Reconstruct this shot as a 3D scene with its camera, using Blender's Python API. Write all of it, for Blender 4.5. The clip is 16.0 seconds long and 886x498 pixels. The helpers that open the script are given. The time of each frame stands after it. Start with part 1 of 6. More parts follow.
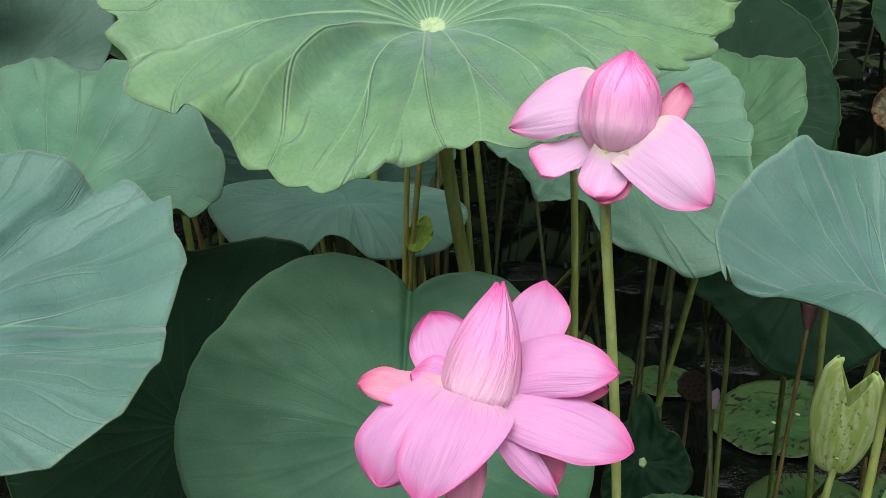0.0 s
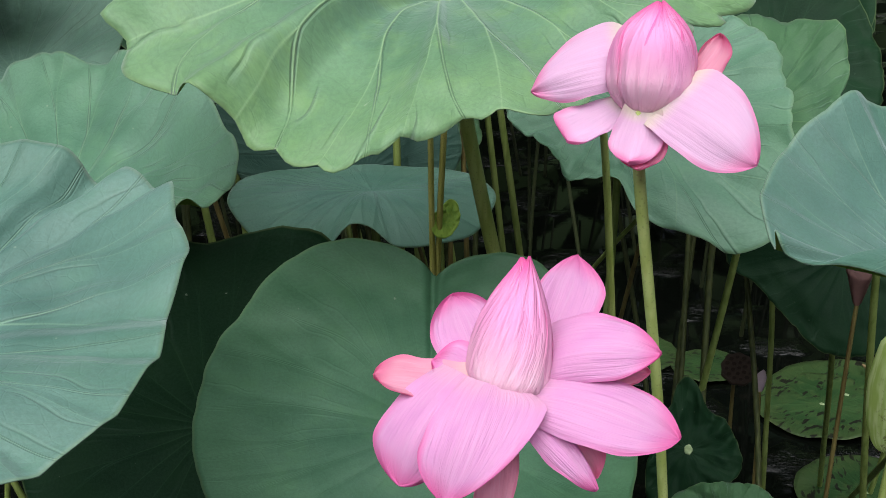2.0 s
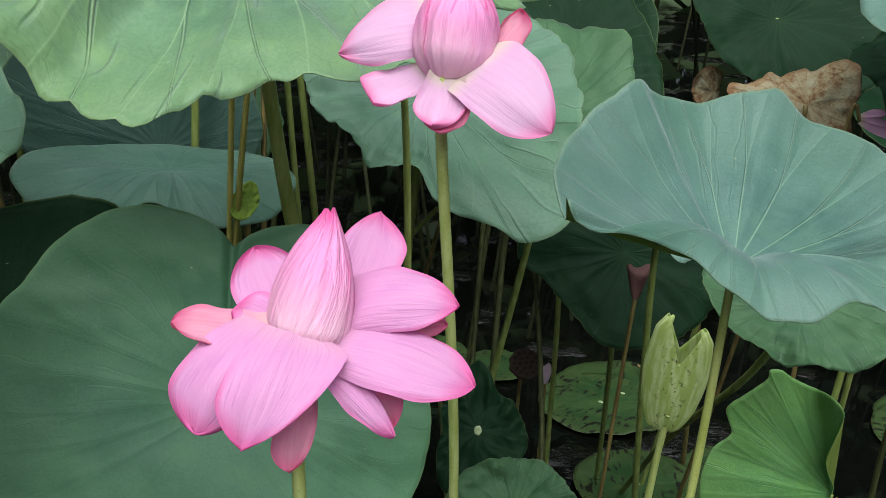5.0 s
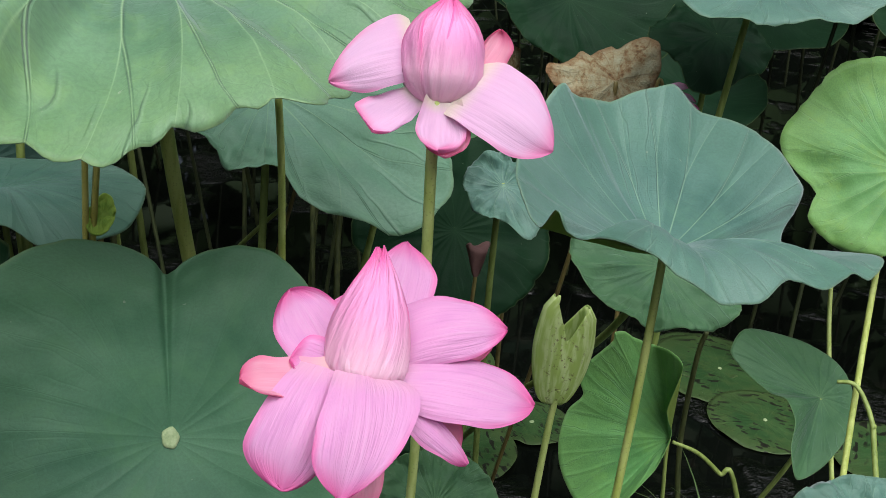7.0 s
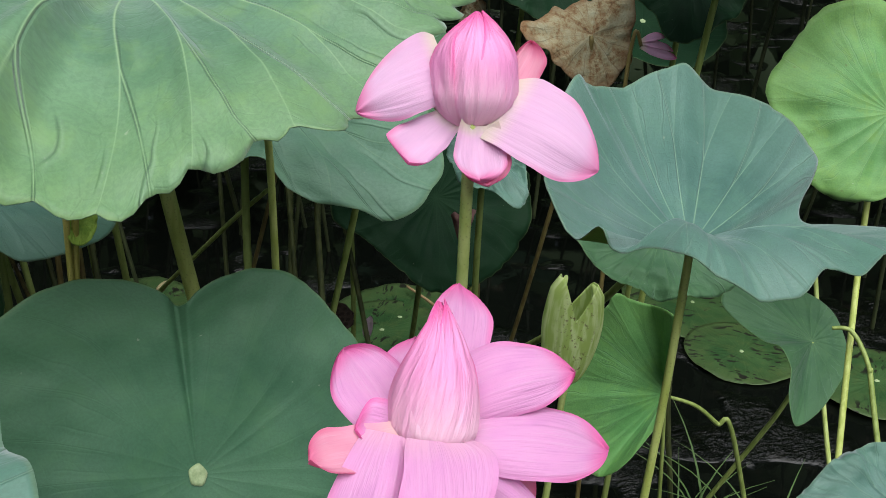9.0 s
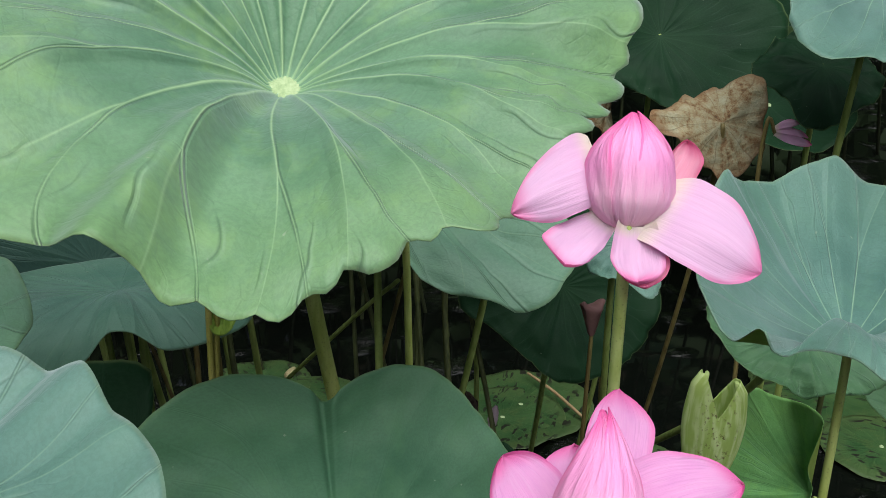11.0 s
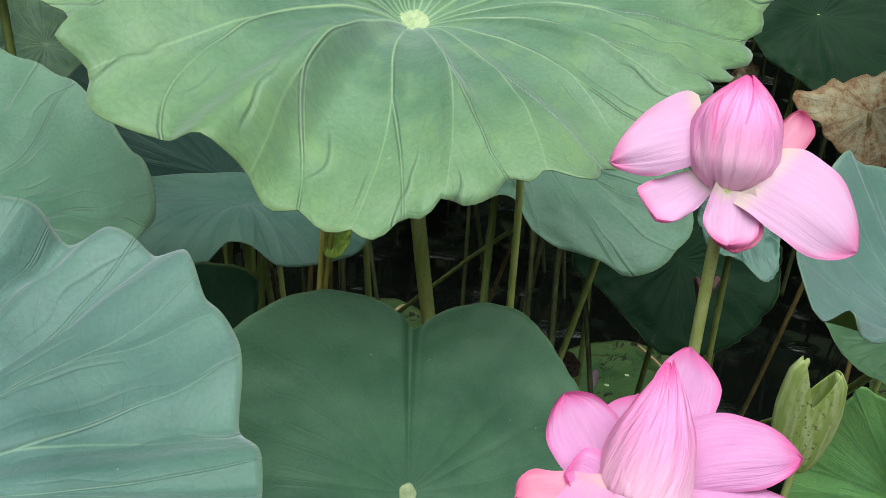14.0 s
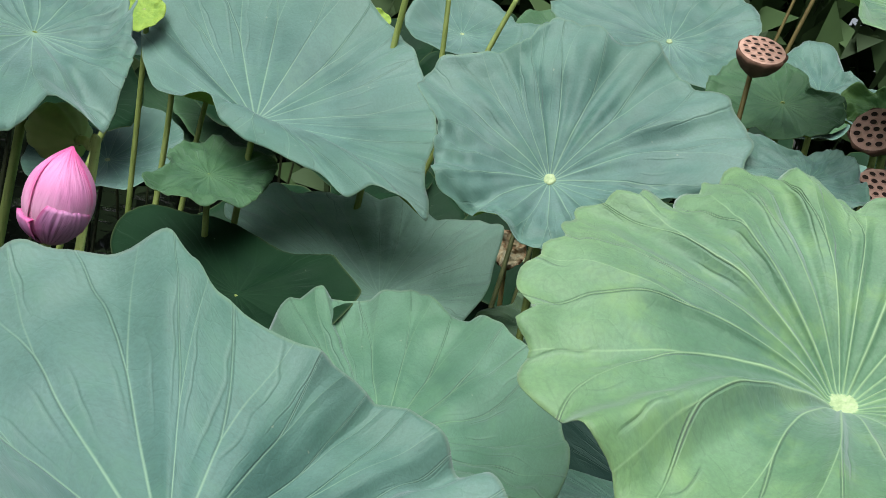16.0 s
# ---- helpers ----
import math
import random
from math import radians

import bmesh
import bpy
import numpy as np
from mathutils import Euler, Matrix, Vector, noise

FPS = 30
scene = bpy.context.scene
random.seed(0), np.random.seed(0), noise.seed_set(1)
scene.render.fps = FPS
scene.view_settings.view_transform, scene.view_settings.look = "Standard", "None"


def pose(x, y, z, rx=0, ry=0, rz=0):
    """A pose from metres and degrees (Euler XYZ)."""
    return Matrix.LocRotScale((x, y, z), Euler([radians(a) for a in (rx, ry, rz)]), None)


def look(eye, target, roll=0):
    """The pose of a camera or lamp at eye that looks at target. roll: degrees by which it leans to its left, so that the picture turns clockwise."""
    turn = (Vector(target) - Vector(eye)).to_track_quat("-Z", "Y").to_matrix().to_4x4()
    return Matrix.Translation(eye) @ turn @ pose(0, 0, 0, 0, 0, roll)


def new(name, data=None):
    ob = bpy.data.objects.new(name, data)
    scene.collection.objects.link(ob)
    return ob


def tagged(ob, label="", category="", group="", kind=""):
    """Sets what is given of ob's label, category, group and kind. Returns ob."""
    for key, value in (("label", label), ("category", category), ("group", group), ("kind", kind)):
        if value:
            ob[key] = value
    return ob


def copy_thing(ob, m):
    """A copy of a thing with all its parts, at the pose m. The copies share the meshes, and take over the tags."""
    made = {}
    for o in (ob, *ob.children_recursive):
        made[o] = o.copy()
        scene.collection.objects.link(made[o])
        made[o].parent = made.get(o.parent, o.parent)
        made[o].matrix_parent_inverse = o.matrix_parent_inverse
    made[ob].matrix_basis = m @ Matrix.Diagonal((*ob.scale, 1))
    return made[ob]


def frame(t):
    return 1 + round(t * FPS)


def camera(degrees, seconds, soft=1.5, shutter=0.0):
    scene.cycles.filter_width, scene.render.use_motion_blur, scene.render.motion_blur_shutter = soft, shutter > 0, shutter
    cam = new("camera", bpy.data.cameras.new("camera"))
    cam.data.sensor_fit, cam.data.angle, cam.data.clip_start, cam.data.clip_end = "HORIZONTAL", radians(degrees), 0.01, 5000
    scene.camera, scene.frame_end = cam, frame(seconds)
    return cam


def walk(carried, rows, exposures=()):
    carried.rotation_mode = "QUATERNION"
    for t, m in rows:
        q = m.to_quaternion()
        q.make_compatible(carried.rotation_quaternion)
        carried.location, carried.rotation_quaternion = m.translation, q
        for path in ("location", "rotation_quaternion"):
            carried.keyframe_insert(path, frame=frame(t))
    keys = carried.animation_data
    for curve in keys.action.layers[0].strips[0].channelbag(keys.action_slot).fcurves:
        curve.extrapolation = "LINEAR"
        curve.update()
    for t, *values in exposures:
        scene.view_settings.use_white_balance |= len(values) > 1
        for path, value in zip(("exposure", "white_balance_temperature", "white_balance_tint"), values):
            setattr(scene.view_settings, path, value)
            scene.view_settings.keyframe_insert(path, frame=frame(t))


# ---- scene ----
# ---- the camera and its walk ----
cam = camera(46.5, 16.0, soft=0.5)
# seconds, place, heading, pitch and lean in degrees
PATH = [
    (0.0, 0.183, -0.017, 1.569, 3.00, -21.46, -0.05),
    (0.5, 0.175, 0.069, 1.535, 2.35, -21.54, -0.38),
    (1.0, 0.107, 0.013, 1.512, -0.97, -19.95, -2.69),
    (1.5, 0.129, -0.005, 1.498, 0.72, -19.31, -2.94),
    (2.0, 0.189, 0.033, 1.538, 5.09, -21.79, -2.93),
    (2.5, 0.109, 0.029, 1.611, 0.64, -25.05, -2.25),
    (3.0, 0.023, 0.025, 1.550, -5.28, -20.89, 3.18),
    (3.5, 0.216, 0.080, 1.499, 7.46, -17.77, -0.71),
    (4.0, 0.196, 0.051, 1.541, 3.51, -19.12, -3.18),
    (4.5, 0.058, -0.013, 1.554, -8.77, -20.21, 2.07),
    (5.0, 0.184, 0.014, 1.510, -7.09, -21.22, 3.20),
    (7.5, -0.013, 0.091, 1.551, -26.47, -23.67, 3.66),
    (8.0, -0.012, 0.130, 1.564, -27.60, -25.66, 2.90),
    (10.5, -0.056, 0.147, 1.588, -22.11, -23.94, -0.13),
    (11.0, -0.048, 0.158, 1.589, -19.47, -21.29, -0.74),
    (11.5, -0.053, 0.147, 1.587, -16.22, -18.53, -1.38),
    (12.0, -0.077, 0.122, 1.606, -16.54, -18.10, -0.02),
    (12.5, -0.073, 0.118, 1.612, -18.11, -19.87, 0.13),
    (13.0, -0.043, 0.133, 1.591, -18.32, -23.42, -1.20),
    (13.5, -0.020, 0.151, 1.568, -16.35, -24.36, -0.83),
    (14.0, -0.029, 0.132, 1.581, -11.64, -23.76, 3.60),
    (14.5, -0.007, 0.103, 1.590, -0.04, -21.35, 10.34),
    (15.0, 0.007, 0.093, 1.577, 7.93, -20.56, 16.81),
    (15.5, 0.052, 0.058, 1.579, 13.17, -16.51, 18.22),
    (16.0, 0.079, 0.033, 1.602, 20.68, -9.44, 13.79),
]
walk(cam, [(t, pose(x, y, z, 0, 0, yaw) @ pose(0, 0, 0, 90 + pitch) @ pose(0, 0, 0, 0, 0, roll)) for t, x, y, z, yaw, pitch, roll in PATH],
     exposures=((0.0, 0.24), (3.5, 0.28), (7.5, 0.20), (11.0, 0.22), (13.5, 0.25), (14.5, 0.34), (15.0, 0.46), (15.5, 0.60), (16.0, 0.44)))

# ---- world and light: a bright overcast day, soft sky from above ----
world = bpy.data.worlds.new("overcast_sky")
scene.world = world
world.use_nodes = True
wn, wl = world.node_tree.nodes, world.node_tree.links
sky = wn.new("ShaderNodeTexSky")
sky.sky_type, sky.sun_disc = "NISHITA", False
SUN_EL, SUN_ROT = radians(62), radians(188)
sky.sun_elevation, sky.sun_rotation = SUN_EL, SUN_ROT
sky.air_density, sky.dust_density, sky.ozone_density = 1.0, 4.0, 1.0
pale = wn.new("ShaderNodeHueSaturation")
pale.inputs["Saturation"].default_value = 0.55
wl.new(sky.outputs[0], pale.inputs["Color"])
wl.new(pale.outputs[0], wn["Background"].inputs["Color"])
wn["Background"].inputs["Strength"].default_value = 0.086
sun = new("sun", bpy.data.lights.new("sun", "SUN"))
sun.data.energy, sun.data.angle, sun.data.color = 3.7, radians(62), (0.96, 0.98, 1.0)
sun.matrix_world = look((math.sin(SUN_ROT) * math.cos(SUN_EL) * 9, math.cos(SUN_ROT) * math.cos(SUN_EL) * 9, math.sin(SUN_EL) * 9), (0, 0, 0))


# ---- materials ----
def material(name):
    m = bpy.data.materials.new(name)
    m.use_nodes = True
    return m, m.node_tree.nodes, m.node_tree.links, m.node_tree.nodes["Principled BSDF"]


class Net:
    """Short ways to add nodes to one material."""

    def __init__(self, name):
        self.m, self.n, self.l, self.b = material(name)

    def math(self, op, a, b=None, c=None, clamp=False):
        node = self.n.new("ShaderNodeMath")
        node.operation, node.use_clamp = op, clamp
        for k, v in enumerate((a, b, c)):
            if v is None:
                continue
            if isinstance(v, (int, float)):
                node.inputs[k].default_value = v
            else:
                self.l.new(v, node.inputs[k])
        return node.outputs[0]

    def noise(self, vector, scale, detail=3.0, rough=0.55):
        node = self.n.new("ShaderNodeTexNoise")
        node.inputs["Scale"].default_value, node.inputs["Detail"].default_value, node.inputs["Roughness"].default_value = scale, detail, rough
        if vector is not None:
            self.l.new(vector, node.inputs["Vector"])
        return node.outputs["Fac"]

    def ramp(self, fac, *stops):
        node = self.n.new("ShaderNodeValToRGB")
        el = node.color_ramp.elements
        while len(el) < len(stops):
            el.new(0.5)
        for e, (p, c) in zip(el, stops):
            e.position, e.color = p, (*c, 1)
        self.l.new(fac, node.inputs[0])
        return node.outputs[0]

    def mix(self, fac, a, b, blend="MIX"):
        node = self.n.new("ShaderNodeMix")
        node.data_type, node.blend_type = "RGBA", blend
        for sock, v in ((node.inputs[0], fac), (node.inputs[6], a), (node.inputs[7], b)):
            if isinstance(v, (int, float)):
                sock.default_value = v
            elif isinstance(v, tuple):
                sock.default_value = (*v, 1)
            else:
                self.l.new(v, sock)
        return node.outputs[2]

    def smooth(self, x, lo, hi):
        node = self.n.new("ShaderNodeMapRange")
        node.interpolation_type = "SMOOTHSTEP"
        node.inputs[1].default_value, node.inputs[2].default_value = lo, hi
        self.l.new(x, node.inputs[0])
        return node.outputs[0]

    def coords(self, which="Object"):
        return self.n.new("ShaderNodeTexCoord").outputs[which]

    def uv(self):
        sep = self.n.new("ShaderNodeSeparateXYZ")
        self.l.new(self.coords("UV"), sep.inputs[0])
        return sep.outputs[0], sep.outputs[1]

    def random(self):
        return self.n.new("ShaderNodeObjectInfo").outputs["Random"]

    def bump(self, height, strength=0.3, distance=0.002):
        node = self.n.new("ShaderNodeBump")
        node.inputs["Strength"].default_value, node.inputs["Distance"].default_value = strength, distance
        self.l.new(height, node.inputs["Height"])
        self.l.new(node.outputs[0], self.b.inputs["Normal"])
        return node.outputs[0]

    def finish(self, color, rough=0.5, spec=0.5, passing=None, share=0.0):
        self.l.new(color, self.b.inputs["Base Color"])
        if isinstance(rough, (int, float)):
            self.b.inputs["Roughness"].default_value = rough
        else:
            self.l.new(rough, self.b.inputs["Roughness"])
        self.b.inputs["Specular IOR Level"].default_value = spec
        if passing is not None:
            tr = self.n.new("ShaderNodeBsdfTranslucent")
            add = self.n.new("ShaderNodeMixShader")
            add.inputs[0].default_value = share
            if isinstance(passing, tuple):
                tr.inputs[0].default_value = (*passing, 1)
            else:
                self.l.new(passing, tr.inputs[0])
            self.l.new(self.b.outputs[0], add.inputs[1])
            self.l.new(tr.outputs[0], add.inputs[2])
            self.l.new(add.outputs[0], self.n["Material Output"].inputs["Surface"])
        return self.m


def leaf_material(name, low, high, edge, vein, veins=21, vein_share=0.8, wax=0.25, spots=0.0, under=(0.16, 0.27, 0.06), relief=0.45, dust=0.4, gloss=0.45, coat=0.14, crease=0.62):
    """A lotus leaf: radial forking veins, a waxy bloom, blotches. The leaf map runs from -1 to 1 over the blade."""
    k = Net(name)
    u, v = k.uv()
    x, y = k.math("MULTIPLY_ADD", u, 2.0, -1.0), k.math("MULTIPLY_ADD", v, 2.0, -1.0)
    rho = k.math("SQRT", k.math("ADD", k.math("MULTIPLY", x, x), k.math("MULTIPLY", y, y)))
    ob = k.coords("UV")
    theta = k.math("ARCTAN2", y, x)
    turn = k.math("FRACT", k.math("MULTIPLY_ADD", theta, veins / (2 * math.pi), 50.0))
    side = k.math("ABSOLUTE", k.math("SUBTRACT", turn, 0.5))
    split = k.math("MULTIPLY_ADD", k.math("SINE", k.math("MULTIPLY", theta, 5.0)), 0.09, 0.56)
    fork = k.math("MULTIPLY", k.math("MAXIMUM", k.math("SUBTRACT", rho, split), 0.0), 0.62)
    away = k.math("MULTIPLY", k.math("MULTIPLY", k.math("ABSOLUTE", k.math("SUBTRACT", side, fork)), 2 * math.pi / veins), rho)
    thin = k.math("MULTIPLY_ADD", rho, -0.0028, 0.0056)
    line = k.math("SUBTRACT", 1.0, k.math("DIVIDE", away, thin), clamp=True)
    broad = k.math("SUBTRACT", 1.0, k.math("DIVIDE", away, 0.035), clamp=True)
    # fine side veins between the main ones
    fine = k.n.new("ShaderNodeTexVoronoi")
    fine.feature = "DISTANCE_TO_EDGE"
    fine.inputs["Scale"].default_value = 30.0
    k.l.new(ob, fine.inputs["Vector"])
    net = k.math("SUBTRACT", 1.0, k.smooth(fine.outputs["Distance"], 0.0, 0.06))
    blotch = k.noise(ob, 3.4, 4.0, 0.6)
    body = k.mix(k.smooth(blotch, 0.30, 0.72), low, high)
    body = k.mix(k.math("MULTIPLY", k.smooth(rho, 0.45, 1.02), k.math("MULTIPLY_ADD", k.noise(ob, 6.0, 3.0), 0.9, 0.15), clamp=True), body, edge)
    # bloom: a pale bluish dust, uneven
    bloom = k.math("MULTIPLY", k.smooth(k.noise(ob, 2.1, 3.0), 0.35, 0.75), wax)
    body = k.mix(bloom, body, (0.30, 0.42, 0.40))
    grain = k.noise(ob, 150.0, 3.0, 0.75)
    body = k.mix(k.math("MULTIPLY", k.smooth(grain, 0.38, 0.62), 0.20), body, (0.03, 0.07, 0.04))
    fleck = k.math("MULTIPLY", k.smooth(k.noise(ob, 30.0, 4.0, 0.7), 0.48, 0.66), 0.20)
    body = k.mix(fleck, body, high)
    body = k.mix(k.math("MULTIPLY", k.math("MULTIPLY", net, 0.13), crease), body, (0.035, 0.095, 0.055))
    patch = k.math("MULTIPLY", k.smooth(k.noise(ob, 8.5, 5.0, 0.7), 0.47, 0.68), 0.55)
    body = k.mix(patch, body, edge)
    scar = k.math("MULTIPLY", k.smooth(k.noise(ob, 46.0, 2.0), 0.74, 0.78), 0.5)
    body = k.mix(scar, body, (0.36, 0.42, 0.30))
    inner = k.math("MULTIPLY_ADD", k.smooth(rho, 0.25, 0.90), -0.62, 1.0)
    body = k.mix(k.math("MULTIPLY", k.math("MULTIPLY", line, inner), vein_share), body, vein)
    # the shaded flank of a vein, painted as a thin dark line, stronger here and fainter there
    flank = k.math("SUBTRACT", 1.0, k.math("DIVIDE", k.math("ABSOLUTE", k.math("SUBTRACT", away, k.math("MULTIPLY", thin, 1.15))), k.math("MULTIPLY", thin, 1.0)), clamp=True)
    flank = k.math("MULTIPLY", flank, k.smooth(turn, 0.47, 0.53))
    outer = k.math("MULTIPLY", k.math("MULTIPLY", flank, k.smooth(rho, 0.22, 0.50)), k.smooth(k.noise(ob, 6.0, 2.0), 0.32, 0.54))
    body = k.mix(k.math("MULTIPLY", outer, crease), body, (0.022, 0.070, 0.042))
    margin = k.smooth(rho, 0.986, 0.997)
    body = k.mix(k.math("MULTIPLY", margin, 0.18), body, (0.32, 0.42, 0.17))
    if spots:
        dots = k.n.new("ShaderNodeTexVoronoi")
        dots.inputs["Scale"].default_value = 9.0
        k.l.new(ob, dots.inputs["Vector"])
        worm = k.n.new("ShaderNodeMapping")
        worm.inputs["Scale"].default_value = (1.0, 2.4, 1.0)
        worm.inputs["Rotation"].default_value = (0, 0, 0.5)
        k.l.new(ob, worm.inputs["Vector"])
        eaten = k.math("MULTIPLY", k.smooth(k.noise(worm.outputs[0], 9.0, 1.5), 0.57, 0.60), k.smooth(k.noise(ob, 2.6, 1.0), 0.40, 0.52))
        speck = k.math("MULTIPLY", k.math("MAXIMUM", k.math("SUBTRACT", 1.0, k.smooth(dots.outputs["Distance"], 0.03, 0.07)), k.math("MULTIPLY", eaten, 1.0 if spots > 0.6 else 0.0)), spots)
        body = k.mix(speck, body, (0.012, 0.011, 0.008) if spots > 0.6 else (0.10, 0.07, 0.03))
    # thin broken creases between the veins: shade painted dark in them, a painted highlight along one side
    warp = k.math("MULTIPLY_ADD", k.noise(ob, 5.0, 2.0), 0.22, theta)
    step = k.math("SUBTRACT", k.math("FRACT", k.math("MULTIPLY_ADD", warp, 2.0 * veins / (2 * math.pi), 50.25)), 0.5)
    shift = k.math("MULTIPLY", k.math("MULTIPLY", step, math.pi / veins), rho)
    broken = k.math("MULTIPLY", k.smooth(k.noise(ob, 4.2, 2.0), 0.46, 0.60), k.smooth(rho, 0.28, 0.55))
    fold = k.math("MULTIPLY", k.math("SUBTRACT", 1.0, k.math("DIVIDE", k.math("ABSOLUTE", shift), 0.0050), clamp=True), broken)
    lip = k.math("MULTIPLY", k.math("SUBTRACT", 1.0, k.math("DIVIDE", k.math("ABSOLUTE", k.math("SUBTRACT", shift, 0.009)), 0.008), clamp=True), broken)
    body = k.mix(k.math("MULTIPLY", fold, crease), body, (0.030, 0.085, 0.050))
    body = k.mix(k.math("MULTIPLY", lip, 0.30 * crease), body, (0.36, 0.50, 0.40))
    height = k.math("ADD", k.math("MULTIPLY", broad, 0.24), k.math("ADD", k.math("MULTIPLY", outer, -0.30), k.math("ADD", k.math("MULTIPLY", k.noise(ob, 9.0, 5.0, 0.62), 0.70), k.math("MULTIPLY", k.noise(ob, 24.0, 3.0, 0.6), 0.20))))
    height = k.math("ADD", height, k.math("MULTIPLY_ADD", fold, -0.22, k.math("MULTIPLY", lip, 0.10)))
    height = k.math("ADD", height, k.math("ADD", k.math("MULTIPLY", net, -0.03), k.math("MULTIPLY", grain, 0.02)))
    k.bump(height, relief, 0.009)
    rough = k.math("MULTIPLY_ADD", blotch, 0.2, 0.46)
    k.b.inputs["Coat Weight"].default_value = coat
    k.b.inputs["Coat Roughness"].default_value = 0.5
    k.b.inputs["Sheen Weight"].default_value = dust
    k.b.inputs["Sheen Roughness"].default_value = 0.45
    k.b.inputs["Sheen Tint"].default_value = (0.85, 0.95, 1.0, 1)
    return k.finish(body, rough, gloss, k.mix(0.5, body, under), 0.22)


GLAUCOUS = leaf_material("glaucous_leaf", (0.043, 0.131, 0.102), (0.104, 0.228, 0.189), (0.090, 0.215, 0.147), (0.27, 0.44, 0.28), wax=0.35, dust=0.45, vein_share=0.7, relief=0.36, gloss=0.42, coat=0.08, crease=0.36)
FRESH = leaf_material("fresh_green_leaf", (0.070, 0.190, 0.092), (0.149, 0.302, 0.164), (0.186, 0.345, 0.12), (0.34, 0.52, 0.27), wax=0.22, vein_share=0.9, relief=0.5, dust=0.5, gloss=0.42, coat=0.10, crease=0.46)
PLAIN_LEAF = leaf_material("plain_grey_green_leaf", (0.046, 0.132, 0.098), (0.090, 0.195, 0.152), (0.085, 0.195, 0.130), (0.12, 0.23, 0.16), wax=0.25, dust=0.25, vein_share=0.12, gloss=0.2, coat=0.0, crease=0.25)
# bluish leaf with the shade from above put into its colour
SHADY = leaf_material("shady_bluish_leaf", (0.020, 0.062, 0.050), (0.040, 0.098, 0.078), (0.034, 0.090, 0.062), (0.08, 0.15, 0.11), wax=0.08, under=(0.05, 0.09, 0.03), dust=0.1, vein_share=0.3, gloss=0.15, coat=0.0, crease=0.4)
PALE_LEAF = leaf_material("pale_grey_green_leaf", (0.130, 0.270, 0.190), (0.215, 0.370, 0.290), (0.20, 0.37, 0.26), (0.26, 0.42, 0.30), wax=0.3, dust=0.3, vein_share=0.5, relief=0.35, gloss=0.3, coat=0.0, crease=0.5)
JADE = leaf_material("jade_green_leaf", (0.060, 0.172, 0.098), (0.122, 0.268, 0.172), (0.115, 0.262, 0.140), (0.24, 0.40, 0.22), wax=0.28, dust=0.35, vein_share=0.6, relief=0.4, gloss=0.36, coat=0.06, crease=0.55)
# deep green leaf with the surrounding shade painted in, down to near black
DEEP_SHADE = leaf_material("shaded_deep_leaf", (0.005, 0.023, 0.010), (0.011, 0.038, 0.016), (0.010, 0.036, 0.014), (0.03, 0.08, 0.035), wax=0.0, under=(0.03, 0.06, 0.012), vein_share=0.35, relief=0.2, dust=0.0, gloss=0.08, coat=0.0, crease=0.15)
SATIN = leaf_material("satin_green_leaf", (0.048, 0.148, 0.080), (0.086, 0.214, 0.116), (0.082, 0.210, 0.100), (0.14, 0.28, 0.15), wax=0.10, vein_share=0.08, relief=0.12, dust=0.03, gloss=0.24, coat=0.06, crease=0.06)
MIDGREEN = leaf_material("mid_green_leaf", (0.036, 0.112, 0.048), (0.072, 0.172, 0.076), (0.072, 0.172, 0.070), (0.17, 0.30, 0.12), wax=0.06, vein_share=0.4, relief=0.4, dust=0.12, gloss=0.25, coat=0.0)
BRIGHT = leaf_material("bright_green_leaf", (0.115, 0.300, 0.085), (0.175, 0.400, 0.135), (0.19, 0.36, 0.08), (0.26, 0.44, 0.17), wax=0.06, vein_share=0.5, spots=0.4, relief=0.25, dust=0.12, gloss=0.3, coat=0.0, crease=0.3)
GREEN = leaf_material("grass_green_leaf", (0.110, 0.320, 0.090), (0.185, 0.440, 0.145), (0.20, 0.44, 0.11), (0.22, 0.44, 0.16), wax=0.06, vein_share=0.3, relief=0.35, dust=0.08, gloss=0.25, coat=0.0, crease=0.4)
LIME = leaf_material("lime_young_leaf", (0.19, 0.35, 0.035), (0.32, 0.50, 0.075), (0.36, 0.52, 0.07), (0.40, 0.55, 0.14), wax=0.0, vein_share=0.4, relief=0.3, dust=0.1, gloss=0.3, coat=0.0, crease=0.2)
FLOATING = leaf_material("floating_leaf", (0.020, 0.070, 0.018), (0.052, 0.118, 0.034), (0.075, 0.115, 0.034), (0.10, 0.17, 0.06), wax=0.0, under=(0.05, 0.09, 0.02), vein_share=0.4, spots=0.95, relief=0.3, dust=0.0, gloss=0.3, coat=0.0, crease=0.0)


def hub_material():
    k = Net("leaf_hub")
    ob = k.coords("Object")
    c = k.ramp(k.noise(ob, 260.0, 3.0), (0.35, (0.24, 0.33, 0.16)), (0.7, (0.38, 0.47, 0.26)))
    k.bump(k.noise(ob, 380.0, 2.0), 0.4, 0.001)
    return k.finish(c, 0.6, 0.3)


